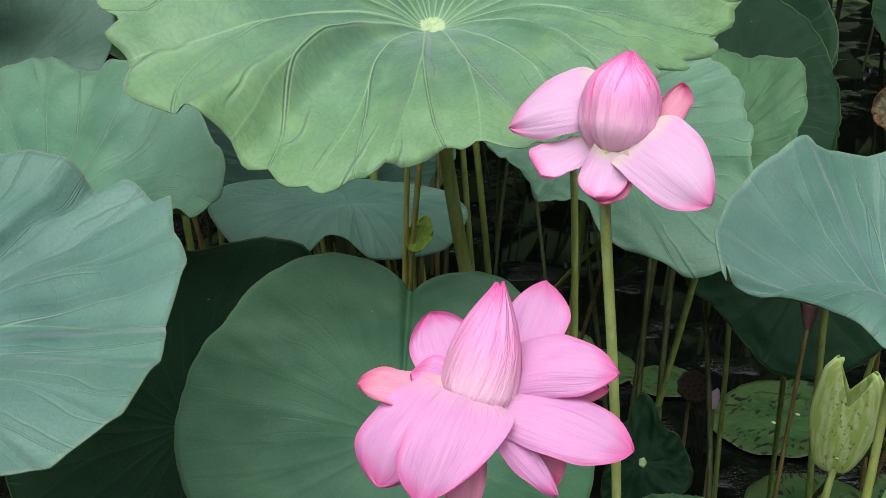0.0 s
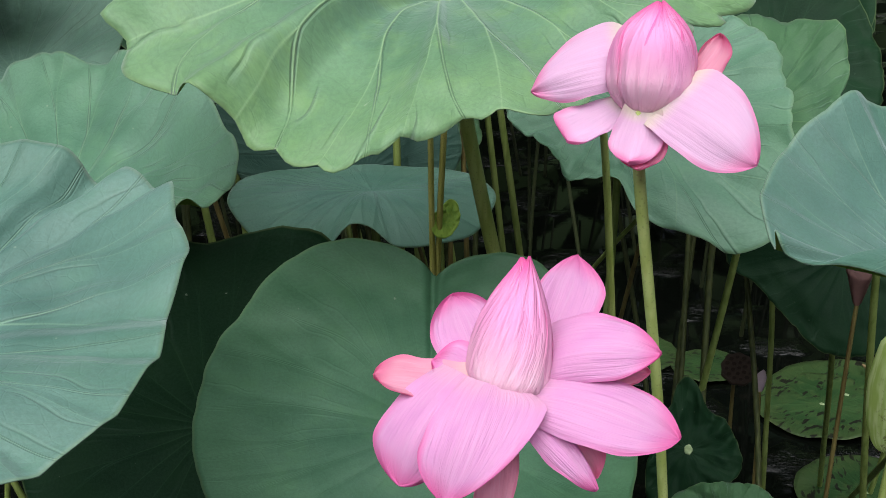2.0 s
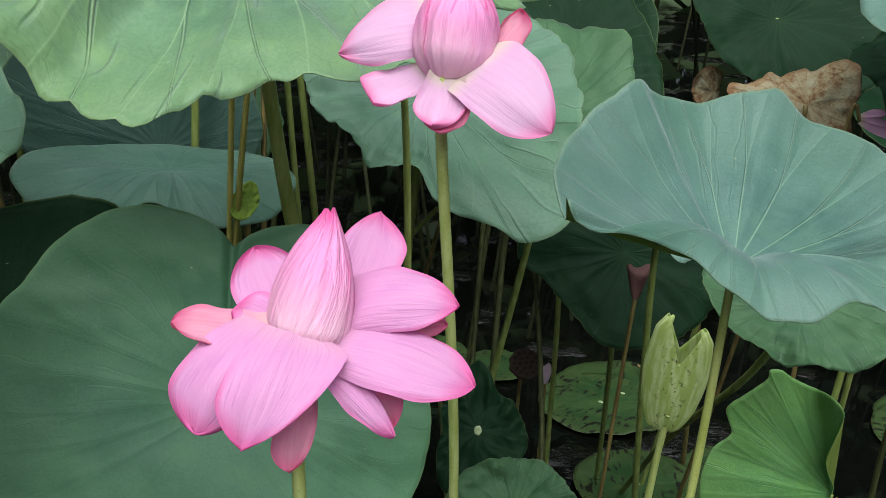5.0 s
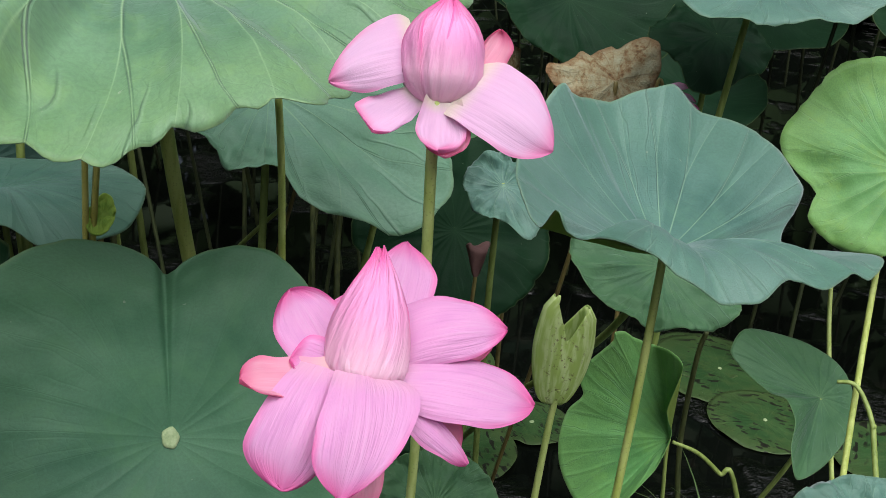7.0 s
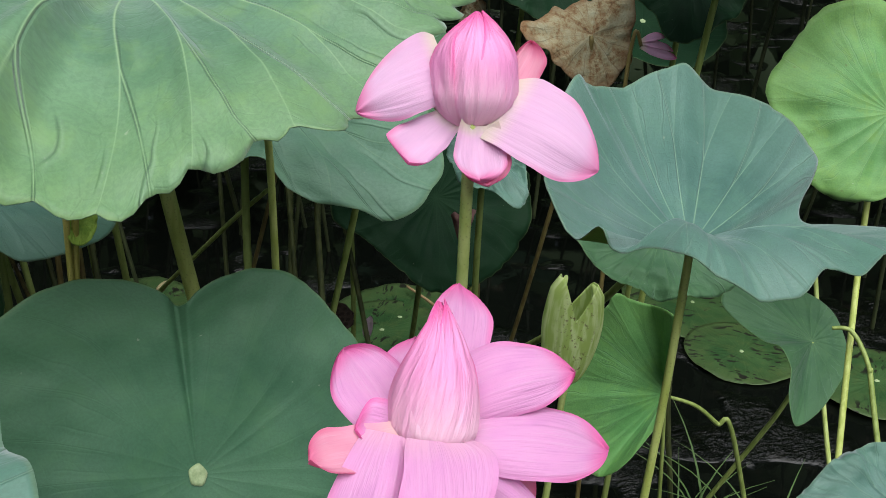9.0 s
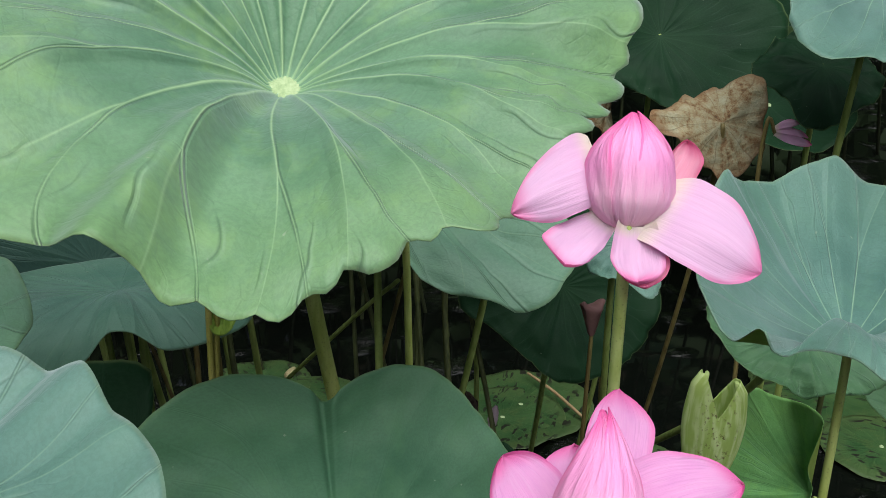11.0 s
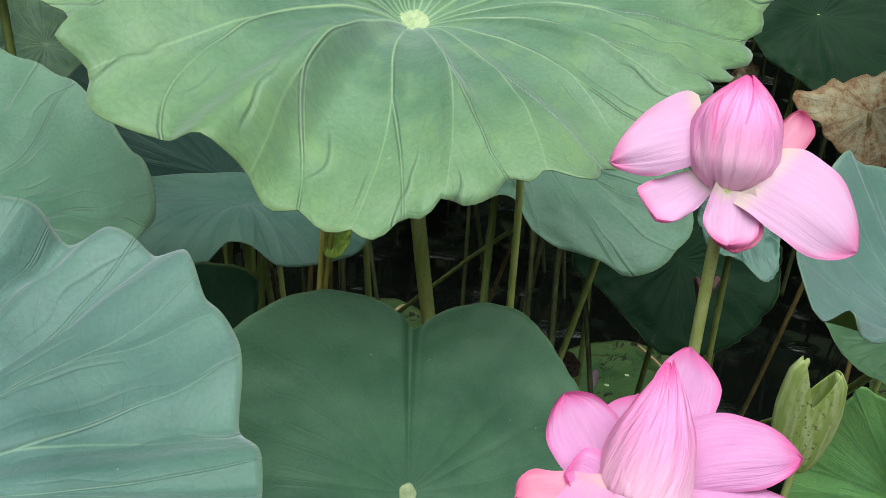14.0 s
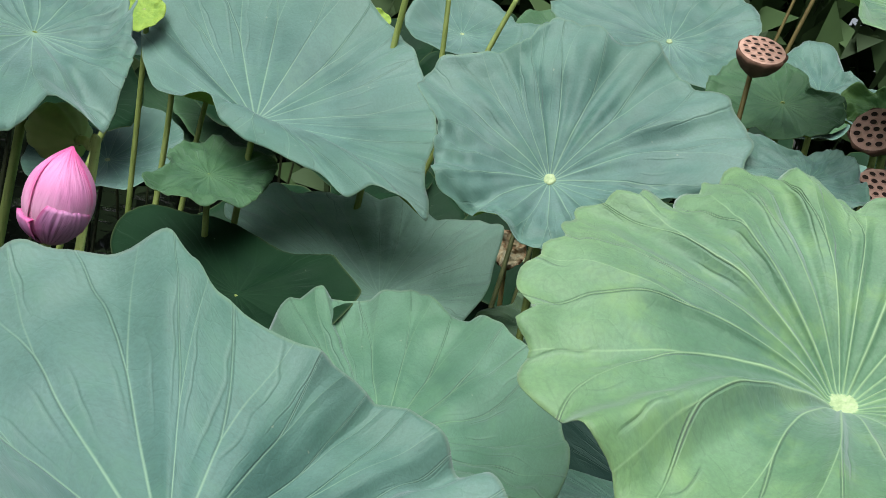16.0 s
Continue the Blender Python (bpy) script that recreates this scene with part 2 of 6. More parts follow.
def stem_material(name, low, high, speckle=0.35):
    k = Net(name)
    ob = k.coords("Object")
    st = k.n.new("ShaderNodeMapping")
    st.inputs["Scale"].default_value = (1, 1, 0.12)
    k.l.new(ob, st.inputs["Vector"])
    c = k.mix(k.smooth(k.noise(st.outputs[0], 120.0, 3.0), 0.3, 0.7), low, high)
    dots = k.n.new("ShaderNodeTexVoronoi")
    dots.inputs["Scale"].default_value = 300.0
    k.l.new(ob, dots.inputs["Vector"])
    dot = k.math("SUBTRACT", 1.0, k.smooth(dots.outputs["Distance"], 0.12, 0.30))
    c = k.mix(k.math("MULTIPLY", dot, speckle), c, (0.06, 0.07, 0.02))
    k.bump(dot, 0.25, 0.0008)
    return k.finish(c, 0.5, 0.4, c, 0.08)


HUB = hub_material()
STEM = stem_material("green_stem", (0.18, 0.25, 0.055), (0.30, 0.38, 0.11), 0.28)
# brighter copy of the green stem: light painted in where leaves overhang
STEM_LIT = stem_material("lit_green_stem", (0.38, 0.46, 0.10), (0.54, 0.62, 0.20), 0.3)
STEM_FLOWER = stem_material("flower_stem", (0.40, 0.50, 0.13), (0.54, 0.64, 0.23), 0.25)
# dirt and deep shade put into a darker copy of the green stem
STEM_SHADE = stem_material("stem_in_shade", (0.042, 0.054, 0.018), (0.090, 0.108, 0.036))
# darker still: the thicket's shade is painted into this stem colour
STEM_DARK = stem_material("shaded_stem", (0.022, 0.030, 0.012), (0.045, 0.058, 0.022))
STEM_POD = stem_material("yellowed_stem", (0.30, 0.29, 0.055), (0.46, 0.43, 0.12), 0.4)
STEM_BROWN = stem_material("brown_stem", (0.12, 0.09, 0.03), (0.22, 0.18, 0.06))


def petal_material(name, base, middle, tip, streak, relief=0.30, slant=0.0, crumple=0.0, claw=0.24, through_light=0.42):
    """A petal: pale claw, pink blade, deep rim and tip, fine lengthwise streaks. Map: x across 0..1, y from claw to tip."""
    k = Net(name)
    u, v = k.uv()
    across = k.math("ABSOLUTE", k.math("MULTIPLY_ADD", u, 2.0, -1.0))

    def lengthwise(wide, long, detail):
        mp = k.n.new("ShaderNodeMapping")
        mp.inputs["Scale"].default_value = (wide, long, 1.0)
        mp.inputs["Rotation"].default_value = (0, 0, slant)
        k.l.new(k.coords("UV"), mp.inputs["Vector"])
        return k.noise(mp.outputs[0], 1.0, detail, 0.6)

    streaks, folds, broad = lengthwise(46.0, 2.6, 4.0), lengthwise(22.0, 2.2, 2.0), lengthwise(3.2, 1.6, 2.0)
    c = k.mix(k.smooth(v, 0.0, claw), base, middle)
    c = k.mix(k.math("MULTIPLY", k.smooth(broad, 0.42, 0.70), 0.30), c, streak)
    rim = k.math("MULTIPLY", k.smooth(across, 0.80, 1.0), k.smooth(v, 0.20, 0.90))
    end = k.smooth(k.math("MULTIPLY_ADD", across, 0.10, v), 0.80, 1.06)
    c = k.mix(k.math("MAXIMUM", k.math("MULTIPLY", rim, 0.72), k.math("MULTIPLY", end, 0.80)), c, tip)
    c = k.mix(k.math("MULTIPLY", k.smooth(streaks, 0.50, 0.72), 0.24), c, streak)
    c = k.mix(k.math("MULTIPLY", k.smooth(folds, 0.52, 0.72), 0.16), c, (0.90, 0.70, 0.86))
    height = k.math("ADD", k.math("MULTIPLY", streaks, 0.35), k.math("MULTIPLY", folds, 0.9))
    if crumple:
        mp = k.n.new("ShaderNodeMapping")
        mp.inputs["Scale"].default_value = (17.0, 9.0, 1.0)
        mp.inputs["Rotation"].default_value = (0, 0, 0.9)
        k.l.new(k.coords("UV"), mp.inputs["Vector"])
        height = k.math("ADD", height, k.math("MULTIPLY", k.noise(mp.outputs[0], 1.0, 3.0, 0.6), crumple))
    k.bump(height, relief, 0.0028)
    return k.finish(c, 0.5, 0.30, c, through_light)


PETAL = petal_material("petal_pink", (0.84, 0.50, 0.68), (0.82, 0.42, 0.70), (0.86, 0.12, 0.43), (0.66, 0.26, 0.60), 0.5)
# pale claw is real; drawn up to 0.70 it also paints light low down
PETAL_BUD = petal_material("petal_deep_pink", (0.88, 0.60, 0.70), (0.85, 0.33, 0.60), (0.83, 0.07, 0.33), (0.72, 0.20, 0.48), 0.6, 0.32, 0.35, 0.70, 0.16)
PETAL_PALE = petal_material("petal_pale", (0.82, 0.74, 0.64), (0.81, 0.52, 0.73), (0.86, 0.18, 0.46), (0.71, 0.46, 0.69))
PETAL_SALMON = petal_material("petal_salmon", (0.86, 0.56, 0.56), (0.86, 0.40, 0.53), (0.84, 0.16, 0.36), (0.72, 0.26, 0.42))


def under_material():
    """The underside of a leaf: matt yellow-green with raised pale veins."""
    k = Net("leaf_underside")
    ob = k.coords("UV")
    c = k.mix(k.smooth(k.noise(ob, 5.0, 4.0, 0.6), 0.3, 0.7), (0.20, 0.30, 0.06), (0.30, 0.40, 0.10))
    k.bump(k.noise(ob, 30.0, 3.0), 0.3, 0.003)
    return k.finish(c, 0.65, 0.25, (0.30, 0.42, 0.06), 0.35)


UNDER = under_material()


def plain(name, low, high, scale=40.0, rough=0.7, bump=0.4, distance=0.003, spec=0.3):
    k = Net(name)
    ob = k.coords("Object")
    n1, n2 = k.noise(ob, scale, 5.0, 0.65), k.noise(ob, scale * 0.22, 3.0)
    c = k.mix(k.math("MULTIPLY_ADD", n1, 0.7, k.math("MULTIPLY", n2, 0.5), clamp=True), low, high)
    k.bump(n1, bump, distance)
    return k.finish(c, rough, spec)


POD = plain("dry_pod", (0.075, 0.035, 0.022), (0.22, 0.125, 0.085), 90.0, 0.8, 0.6)
POD_FACE = plain("pod_face", (0.28, 0.16, 0.12), (0.60, 0.39, 0.30), 120.0, 0.8, 0.6)
HOLE_SHADE = plain("pod_hole_shade", (0.012, 0.007, 0.005), (0.03, 0.018, 0.012), 90.0, 0.9, 0.2)
ROTTEN = plain("rotten_pod", (0.018, 0.012, 0.009), (0.055, 0.036, 0.026), 90.0, 0.8, 0.6)
GREENPOD = plain("green_pod", (0.22, 0.32, 0.08), (0.40, 0.50, 0.17), 60.0, 0.6, 0.3)


def dry_material():
    """A withered leaf: grey-olive parchment, rust-brown blotches and dark brittle edges."""
    k = Net("withered_leaf")
    ob, uv = k.coords("Object"), k.coords("UV")
    u, v = k.uv()
    x, y = k.math("MULTIPLY_ADD", u, 2.0, -1.0), k.math("MULTIPLY_ADD", v, 2.0, -1.0)
    rho = k.math("SQRT", k.math("ADD", k.math("MULTIPLY", x, x), k.math("MULTIPLY", y, y)))
    n1, n2, n3 = k.noise(ob, 26.0, 5.0, 0.7), k.noise(ob, 90.0, 4.0, 0.7), k.noise(uv, 3.0, 4.0, 0.6)
    c = k.ramp(k.math("ADD", k.math("MULTIPLY", n1, 0.6), k.math("MULTIPLY", n2, 0.4)), (0.34, (0.060, 0.034, 0.018)), (0.42, (0.19, 0.115, 0.055)), (0.49, (0.28, 0.235, 0.135)), (0.62, (0.34, 0.335, 0.225)))
    c = k.mix(k.math("MULTIPLY", k.smooth(k.math("ADD", rho, k.math("MULTIPLY", n3, 0.5)), 0.95, 1.3), 0.75), c, (0.16, 0.075, 0.032))
    rib = k.math("ABSOLUTE", k.math("SUBTRACT", k.math("FRACT", k.math("MULTIPLY_ADD", k.math("ARCTAN2", y, x), 19 / (2 * math.pi), 50.0)), 0.5))
    c = k.mix(k.math("MULTIPLY", k.math("SUBTRACT", 1.0, k.smooth(rib, 0.0, 0.06)), 0.5), c, (0.10, 0.055, 0.025))
    k.bump(k.math("ADD", n1, k.math("MULTIPLY", n2, 0.4)), 0.9, 0.010)
    return k.finish(c, 0.85, 0.2)


DRY = dry_material()
DUSKY = plain("faded_pod", (0.13, 0.06, 0.055), (0.26, 0.14, 0.13), 60.0, 0.75, 0.5)


def water_material():
    """Still black water; here and there small ripples catch the sky."""
    k = Net("pond_water")
    ob = k.coords("Object")
    mp = k.n.new("ShaderNodeMapping")
    mp.inputs["Scale"].default_value = (1.0, 2.2, 1.0)
    k.l.new(ob, mp.inputs["Vector"])
    stirred = k.smooth(k.noise(ob, 3.1, 2.0), 0.55, 0.66)
    ripple = k.math("MULTIPLY", k.noise(mp.outputs[0], 26.0, 3.0, 0.6), k.math("MULTIPLY_ADD", stirred, 1.0, 0.0008))
    k.bump(ripple, 1.0, 0.055)
    c = k.mix(k.smooth(k.noise(ob, 14.0, 4.0), 0.55, 0.75), (0.003, 0.004, 0.003), (0.008, 0.008, 0.006))
    k.b.inputs["IOR"].default_value = 1.33
    return k.finish(c, 0.02, 0.5)


WATER = water_material()


# ---- building blocks ----
def part(name, bm, mat, parent=None, label="", smooth=True):
    me = bpy.data.meshes.new(name)
    bm.normal_update()
    bm.to_mesh(me)
    bm.free()
    if smooth:
        me.polygons.foreach_set("use_smooth", [True] * len(me.polygons))
    me.materials.append(mat)
    ob = new(name, me)
    if parent is not None:
        ob.parent = parent
    if label:
        tagged(ob, label)
    return ob


def base(name, x, y, z, label, category, group=""):
    ob = new(name)
    ob.empty_display_size = 0.02
    ob.location = (x, y, z)
    return tagged(ob, label, category, group)


def ring_curve(keys, degs):
    """Round the circle through (degree, value) keys with rounded passages between them."""
    keys = sorted(keys)
    ang = np.array([k[0] for k in keys], float)
    val = np.array([k[1] for k in keys], float)
    n = len(keys)
    out = []
    for d in np.asarray(degs, float) % 360:
        i = int(np.searchsorted(ang, d, side="right")) - 1
        a, b = i % n, (i + 1) % n
        span = (ang[b] - ang[a]) % 360 or 360.0
        s = ((d - ang[a]) % 360) / span
        p, q = (a - 1) % n, (b + 1) % n
        m0 = (val[b] - val[p]) / (((ang[b] - ang[p]) % 360) or 360.0) * span
        m1 = (val[q] - val[a]) / (((ang[q] - ang[a]) % 360) or 360.0) * span
        m0, m1 = 0.8 * m0, 0.8 * m1
        out.append((2 * s**3 - 3 * s**2 + 1) * val[a] + (s**3 - 2 * s**2 + s) * m0 + (3 * s**2 - 2 * s**3) * val[b] + (s**3 - s**2) * m1)
    return np.array(out)


VEINS = 21


def blade_mesh(radius, cup, rim, ruffle, seed, around=105, rows=20, wrinkle=0.004, bend=1.6, ribs=0.010, frill=0.0, fold=None):
    """A round leaf blade, fixed at its middle. rim: keys (degree, reach, lift) of the edge, as shares of the radius.
    The blade sags between its radial veins, which fork beyond the middle and end in the scallops of the edge.
    fold: heading, distance and angle of a crease beyond which the margin is bent down."""
    rng = np.random.default_rng(seed)
    deg = np.linspace(0, 360, around, endpoint=False)
    th = np.radians(deg)
    if rim:
        reach = ring_curve([(k[0] % 360, k[1]) for k in rim], deg)
        lift = ring_curve([(k[0] % 360, k[2]) for k in rim], deg)
    else:
        reach, lift = np.ones(around), np.zeros(around)
    for k in (2, 3, 5, 8, 13):
        ph, ph2 = rng.uniform(0, 2 * math.pi, 2)
        amp = ruffle / k**0.7
        lift = lift + amp * np.cos(k * th + ph)
        reach = reach + 0.25 * amp * np.cos(k * th + ph2) * (0.4 if rim else 1.0)
    ph = rng.uniform(0, 6.28, 8)
    wave = frill * np.cos(14 * th + 1.2 * np.sin(3 * th + ph[0]) + ph[1]) * (0.55 + 0.45 * np.sin(5 * th + ph[2])) + 0.5 * frill * np.cos(23 * th + ph[3])
    lift = lift + wave
    reach = reach + 0.35 * wave
    sweep = rng.uniform(-0.12, 0.12)
    bm = bmesh.new()
    lay = bm.loops.layers.uv.new("map")
    grid, flat = [], []
    crest_of = {}
    for j in range(rows + 1):
        rho = (j / rows) ** 0.85
        if j == 0:
            grid.append([bm.verts.new((0, 0, 0))])
            flat.append([(0.5, 0.5)])
            continue
        ring, fl = [], []
        for i in range(around):
            t = th[i]
            phi = t + sweep * rho * rho + 0.07 * math.sin(2 * t + ph[4]) + 0.03 * math.sin(5 * t + ph[5]) + 0.045 * rho * math.sin(3 * t + 4.0 * rho + ph[6]) + 0.02 * math.sin(8 * t + 6 * rho + ph[7])
            turn = (phi * VEINS / (2 * math.pi) + 50.0) % 1.0
            side = abs(turn - 0.5)
            split = 0.56 + 0.09 * math.sin(5 * phi)
            fork = 0.62 * max(rho - split, 0.0)
            away = abs(side - fork)
            # the vein is a crest towards the middle and a crease farther out
            sag = math.exp(-(away / 0.13) ** 2)
            strength = 0.35 + 0.65 * math.sin(3 * phi + ph[1]) ** 2
            crest = ribs * radius * strength * (1.15 * rho * (1 - rho) * 2.2 - 0.8 * max(0.0, rho - 0.5)) * sag
            scallop = 1 + 0.006 * (0.4 + strength) * (1 - 2 * sag) * rho**6 * (ribs / 0.010)
            late = 1.5 if reach[i] > 0.65 else max(0.05, 0.9 / (1 - reach[i]) - 1)
            r = radius * rho * (1 + (reach[i] - 1) * rho**late) * scallop
            hump = cup * math.sin(math.pi * max(0.0, (rho - 0.055) / 0.945) ** 0.8)
            z = radius * (hump + lift[i] * rho**bend) + crest
            z += wrinkle * rho * (0.8 * math.cos(4 * t + ph[3]) * math.sin(5 * rho + ph[2]) + 0.7 * math.cos(9 * t + ph[0] - 5 * rho) * rho)
            z += 2.2 * wrinkle * rho * noise.noise(Vector((math.cos(t) * rho * 3.1, math.sin(t) * rho * 3.1, seed * 7.3)))
            z += 0.9 * wrinkle * rho * noise.noise(Vector((math.cos(t) * rho * 9.0, math.sin(t) * rho * 9.0, seed * 3.1)))
            px, py = r * math.cos(t), r * math.sin(t)
            if fold:
                fx, fy = math.cos(radians(fold[0])), math.sin(radians(fold[0]))
                beyond = px * fx + py * fy - fold[1] - 0.006 * math.sin(40 * (px * fy - py * fx) + ph[2])
                if beyond > 0:
                    arc, full = 0.012, radians(fold[2])
                    a = min(beyond / arc, abs(full))
                    rest = max(0.0, beyond - arc * abs(full))
                    out, down = arc * math.sin(a) + rest * math.cos(full), math.copysign(arc * (1 - math.cos(a)) + rest * math.sin(abs(full)), full)
                    px, py, z = px + (out - beyond) * fx, py + (out - beyond) * fy, crest_of.setdefault(i, z) - down
            ring.append(bm.verts.new((px, py, z)))
            fl.append((0.5 + 0.5 * rho * math.cos(phi), 0.5 + 0.5 * rho * math.sin(phi)))
        grid.append(ring)
        flat.append(fl)
    for j in range(rows):
        for i in range(around):
            k = (i + 1) % around
            if j == 0:
                vs, us = (grid[0][0], grid[1][i], grid[1][k]), (flat[0][0], flat[1][i], flat[1][k])
            else:
                vs = (grid[j][i], grid[j + 1][i], grid[j + 1][k], grid[j][k])
                us = (flat[j][i], flat[j + 1][i], flat[j + 1][k], flat[j][k])
            f = bm.faces.new(vs)
            for loop, c in zip(f.loops, us):
                loop[lay].uv = c
    return bm


def thick(ob, d=0.0008, under=None):
    mod = ob.modifiers.new("thickness", "SOLIDIFY")
    mod.thickness, mod.offset, mod.use_rim = d, -1, d >= 0.0006
    if under:
        ob.data.materials.append(under)
        mod.material_offset = 1
    return ob


def tube(points, radii, around=10):
    """A round tube through the points, with a smooth course."""
    pts = [Vector(p) for p in points]
    fine, rad = [], []
    n = len(pts)
    steps = 8
    for i in range(n - 1):
        p0, p1, p2, p3 = pts[max(i - 1, 0)], pts[i], pts[i + 1], pts[min(i + 2, n - 1)]
        for s in range(steps):
            t = s / steps
            fine.append(0.5 * (2 * p1 + (p2 - p0) * t + (2 * p0 - 5 * p1 + 4 * p2 - p3) * t * t + (3 * p1 - p0 - 3 * p2 + p3) * t**3))
            rad.append(radii[i] * (1 - t) + radii[i + 1] * t)
    fine.append(pts[-1])
    rad.append(radii[-1])
    bm = bmesh.new()
    side = Vector((1, 0, 0))
    rings = []
    for i, p in enumerate(fine):
        ahead = (fine[min(i + 1, len(fine) - 1)] - fine[max(i - 1, 0)]).normalized()
        side = (side - ahead * side.dot(ahead)).normalized()
        up = ahead.cross(side)
        rings.append([bm.verts.new(p + rad[i] * (math.cos(a) * side + math.sin(a) * up)) for a in (2 * math.pi * k / around for k in range(around))])
    for a, b in zip(rings, rings[1:]):
        for k in range(around):
            bm.faces.new((a[k], a[(k + 1) % around], b[(k + 1) % around], b[k]))
    bm.faces.new(rings[0][::-1])
    bm.faces.new(rings[-1])
    return bm


def hub_mesh(r):
    """The pale, slightly raised seal in the middle of a leaf."""
    bm = bmesh.new()
    rings = []
    for q, z in ((1.0, 0.0), (0.92, 0.0016), (0.6, 0.0019), (0.25, 0.0012)):
        rings.append([bm.verts.new((r * q * (1 + 0.06 * math.cos(5 * a)) * math.cos(a), r * q * (1 + 0.06 * math.cos(5 * a)) * math.sin(a), z + 0.0004)) for a in (2 * math.pi * k / 20 for k in range(20))])
    for a, b in zip(rings, rings[1:]):
        for k in range(20):
            bm.faces.new((a[k], a[(k + 1) % 20], b[(k + 1) % 20], b[k]))
    bm.faces.new(rings[-1])
    return bm


def stem_points(top, root, bow=0.03, seed=0):
    top, root = Vector(top), Vector(root)
    rng = np.random.default_rng(seed)
    side = Vector((rng.uniform(-1, 1), rng.uniform(-1, 1), 0)) * bow
    return [top, top.lerp(root, 0.12) + side * 0.5, top.lerp(root, 0.45) + side, top.lerp(root, 0.8) + side * 0.4, root]


def lotus_leaf(label, at, radius, turn, mat, rim=(), cup=0.0, ruffle=0.035, root=None, seed=1, thick_stem=0.0055, around=105, rows=16, hub=0.0105, group="", stem=True, wrinkle=0.006, bend=1.6, ribs=0.012, frill=0.014, stem_mat=None, category="lotus leaf", fold=None):
    """A leaf on its stem, standing in the water. turn: the blade's tilt (about x), lean (about y) and heading (about z)."""
    x, y, z = at
    root = root or (x + 0.04, y + 0.10)
    thing = base("lotus_leaf", root[0], root[1], -0.02, label, category, group)
    inv = Matrix.Translation((-root[0], -root[1], 0.02))
    m = inv @ pose(x, y, z, *turn)
    blade = thick(part("blade", blade_mesh(radius, cup, rim, ruffle, seed, around, rows, wrinkle, bend, ribs, frill, fold), mat, thing), under=None if mat is DRY else UNDER)
    blade.matrix_basis = m
    if hub:
        part("hub", hub_mesh(hub), HUB, thing, "pale round leaf hub").matrix_basis = m @ Matrix.Translation((0, 0, 0.1 * hub)) @ Matrix.Diagonal((1, 1.25, 1, 1))
    if stem:
        down = m.to_3x3() @ Vector((0, 0, -1))
        top = m.translation - 0.001 * (m.to_3x3() @ Vector((0, 0, 1)))
        neck = top + 0.035 * down
        foot = Vector((0, 0, 0))
        pts = [top, neck] + stem_points(neck + Vector((0, 0, -0.05)) + 0.3 * 0.035 * down, foot, 0.02, seed)[1:]
        part("stem", tube(pts, [thick_stem * 0.9] + [thick_stem * (1 + 0.05 * i) for i in range(len(pts) - 1)]), stem_mat or STEM, thing)
    return thing


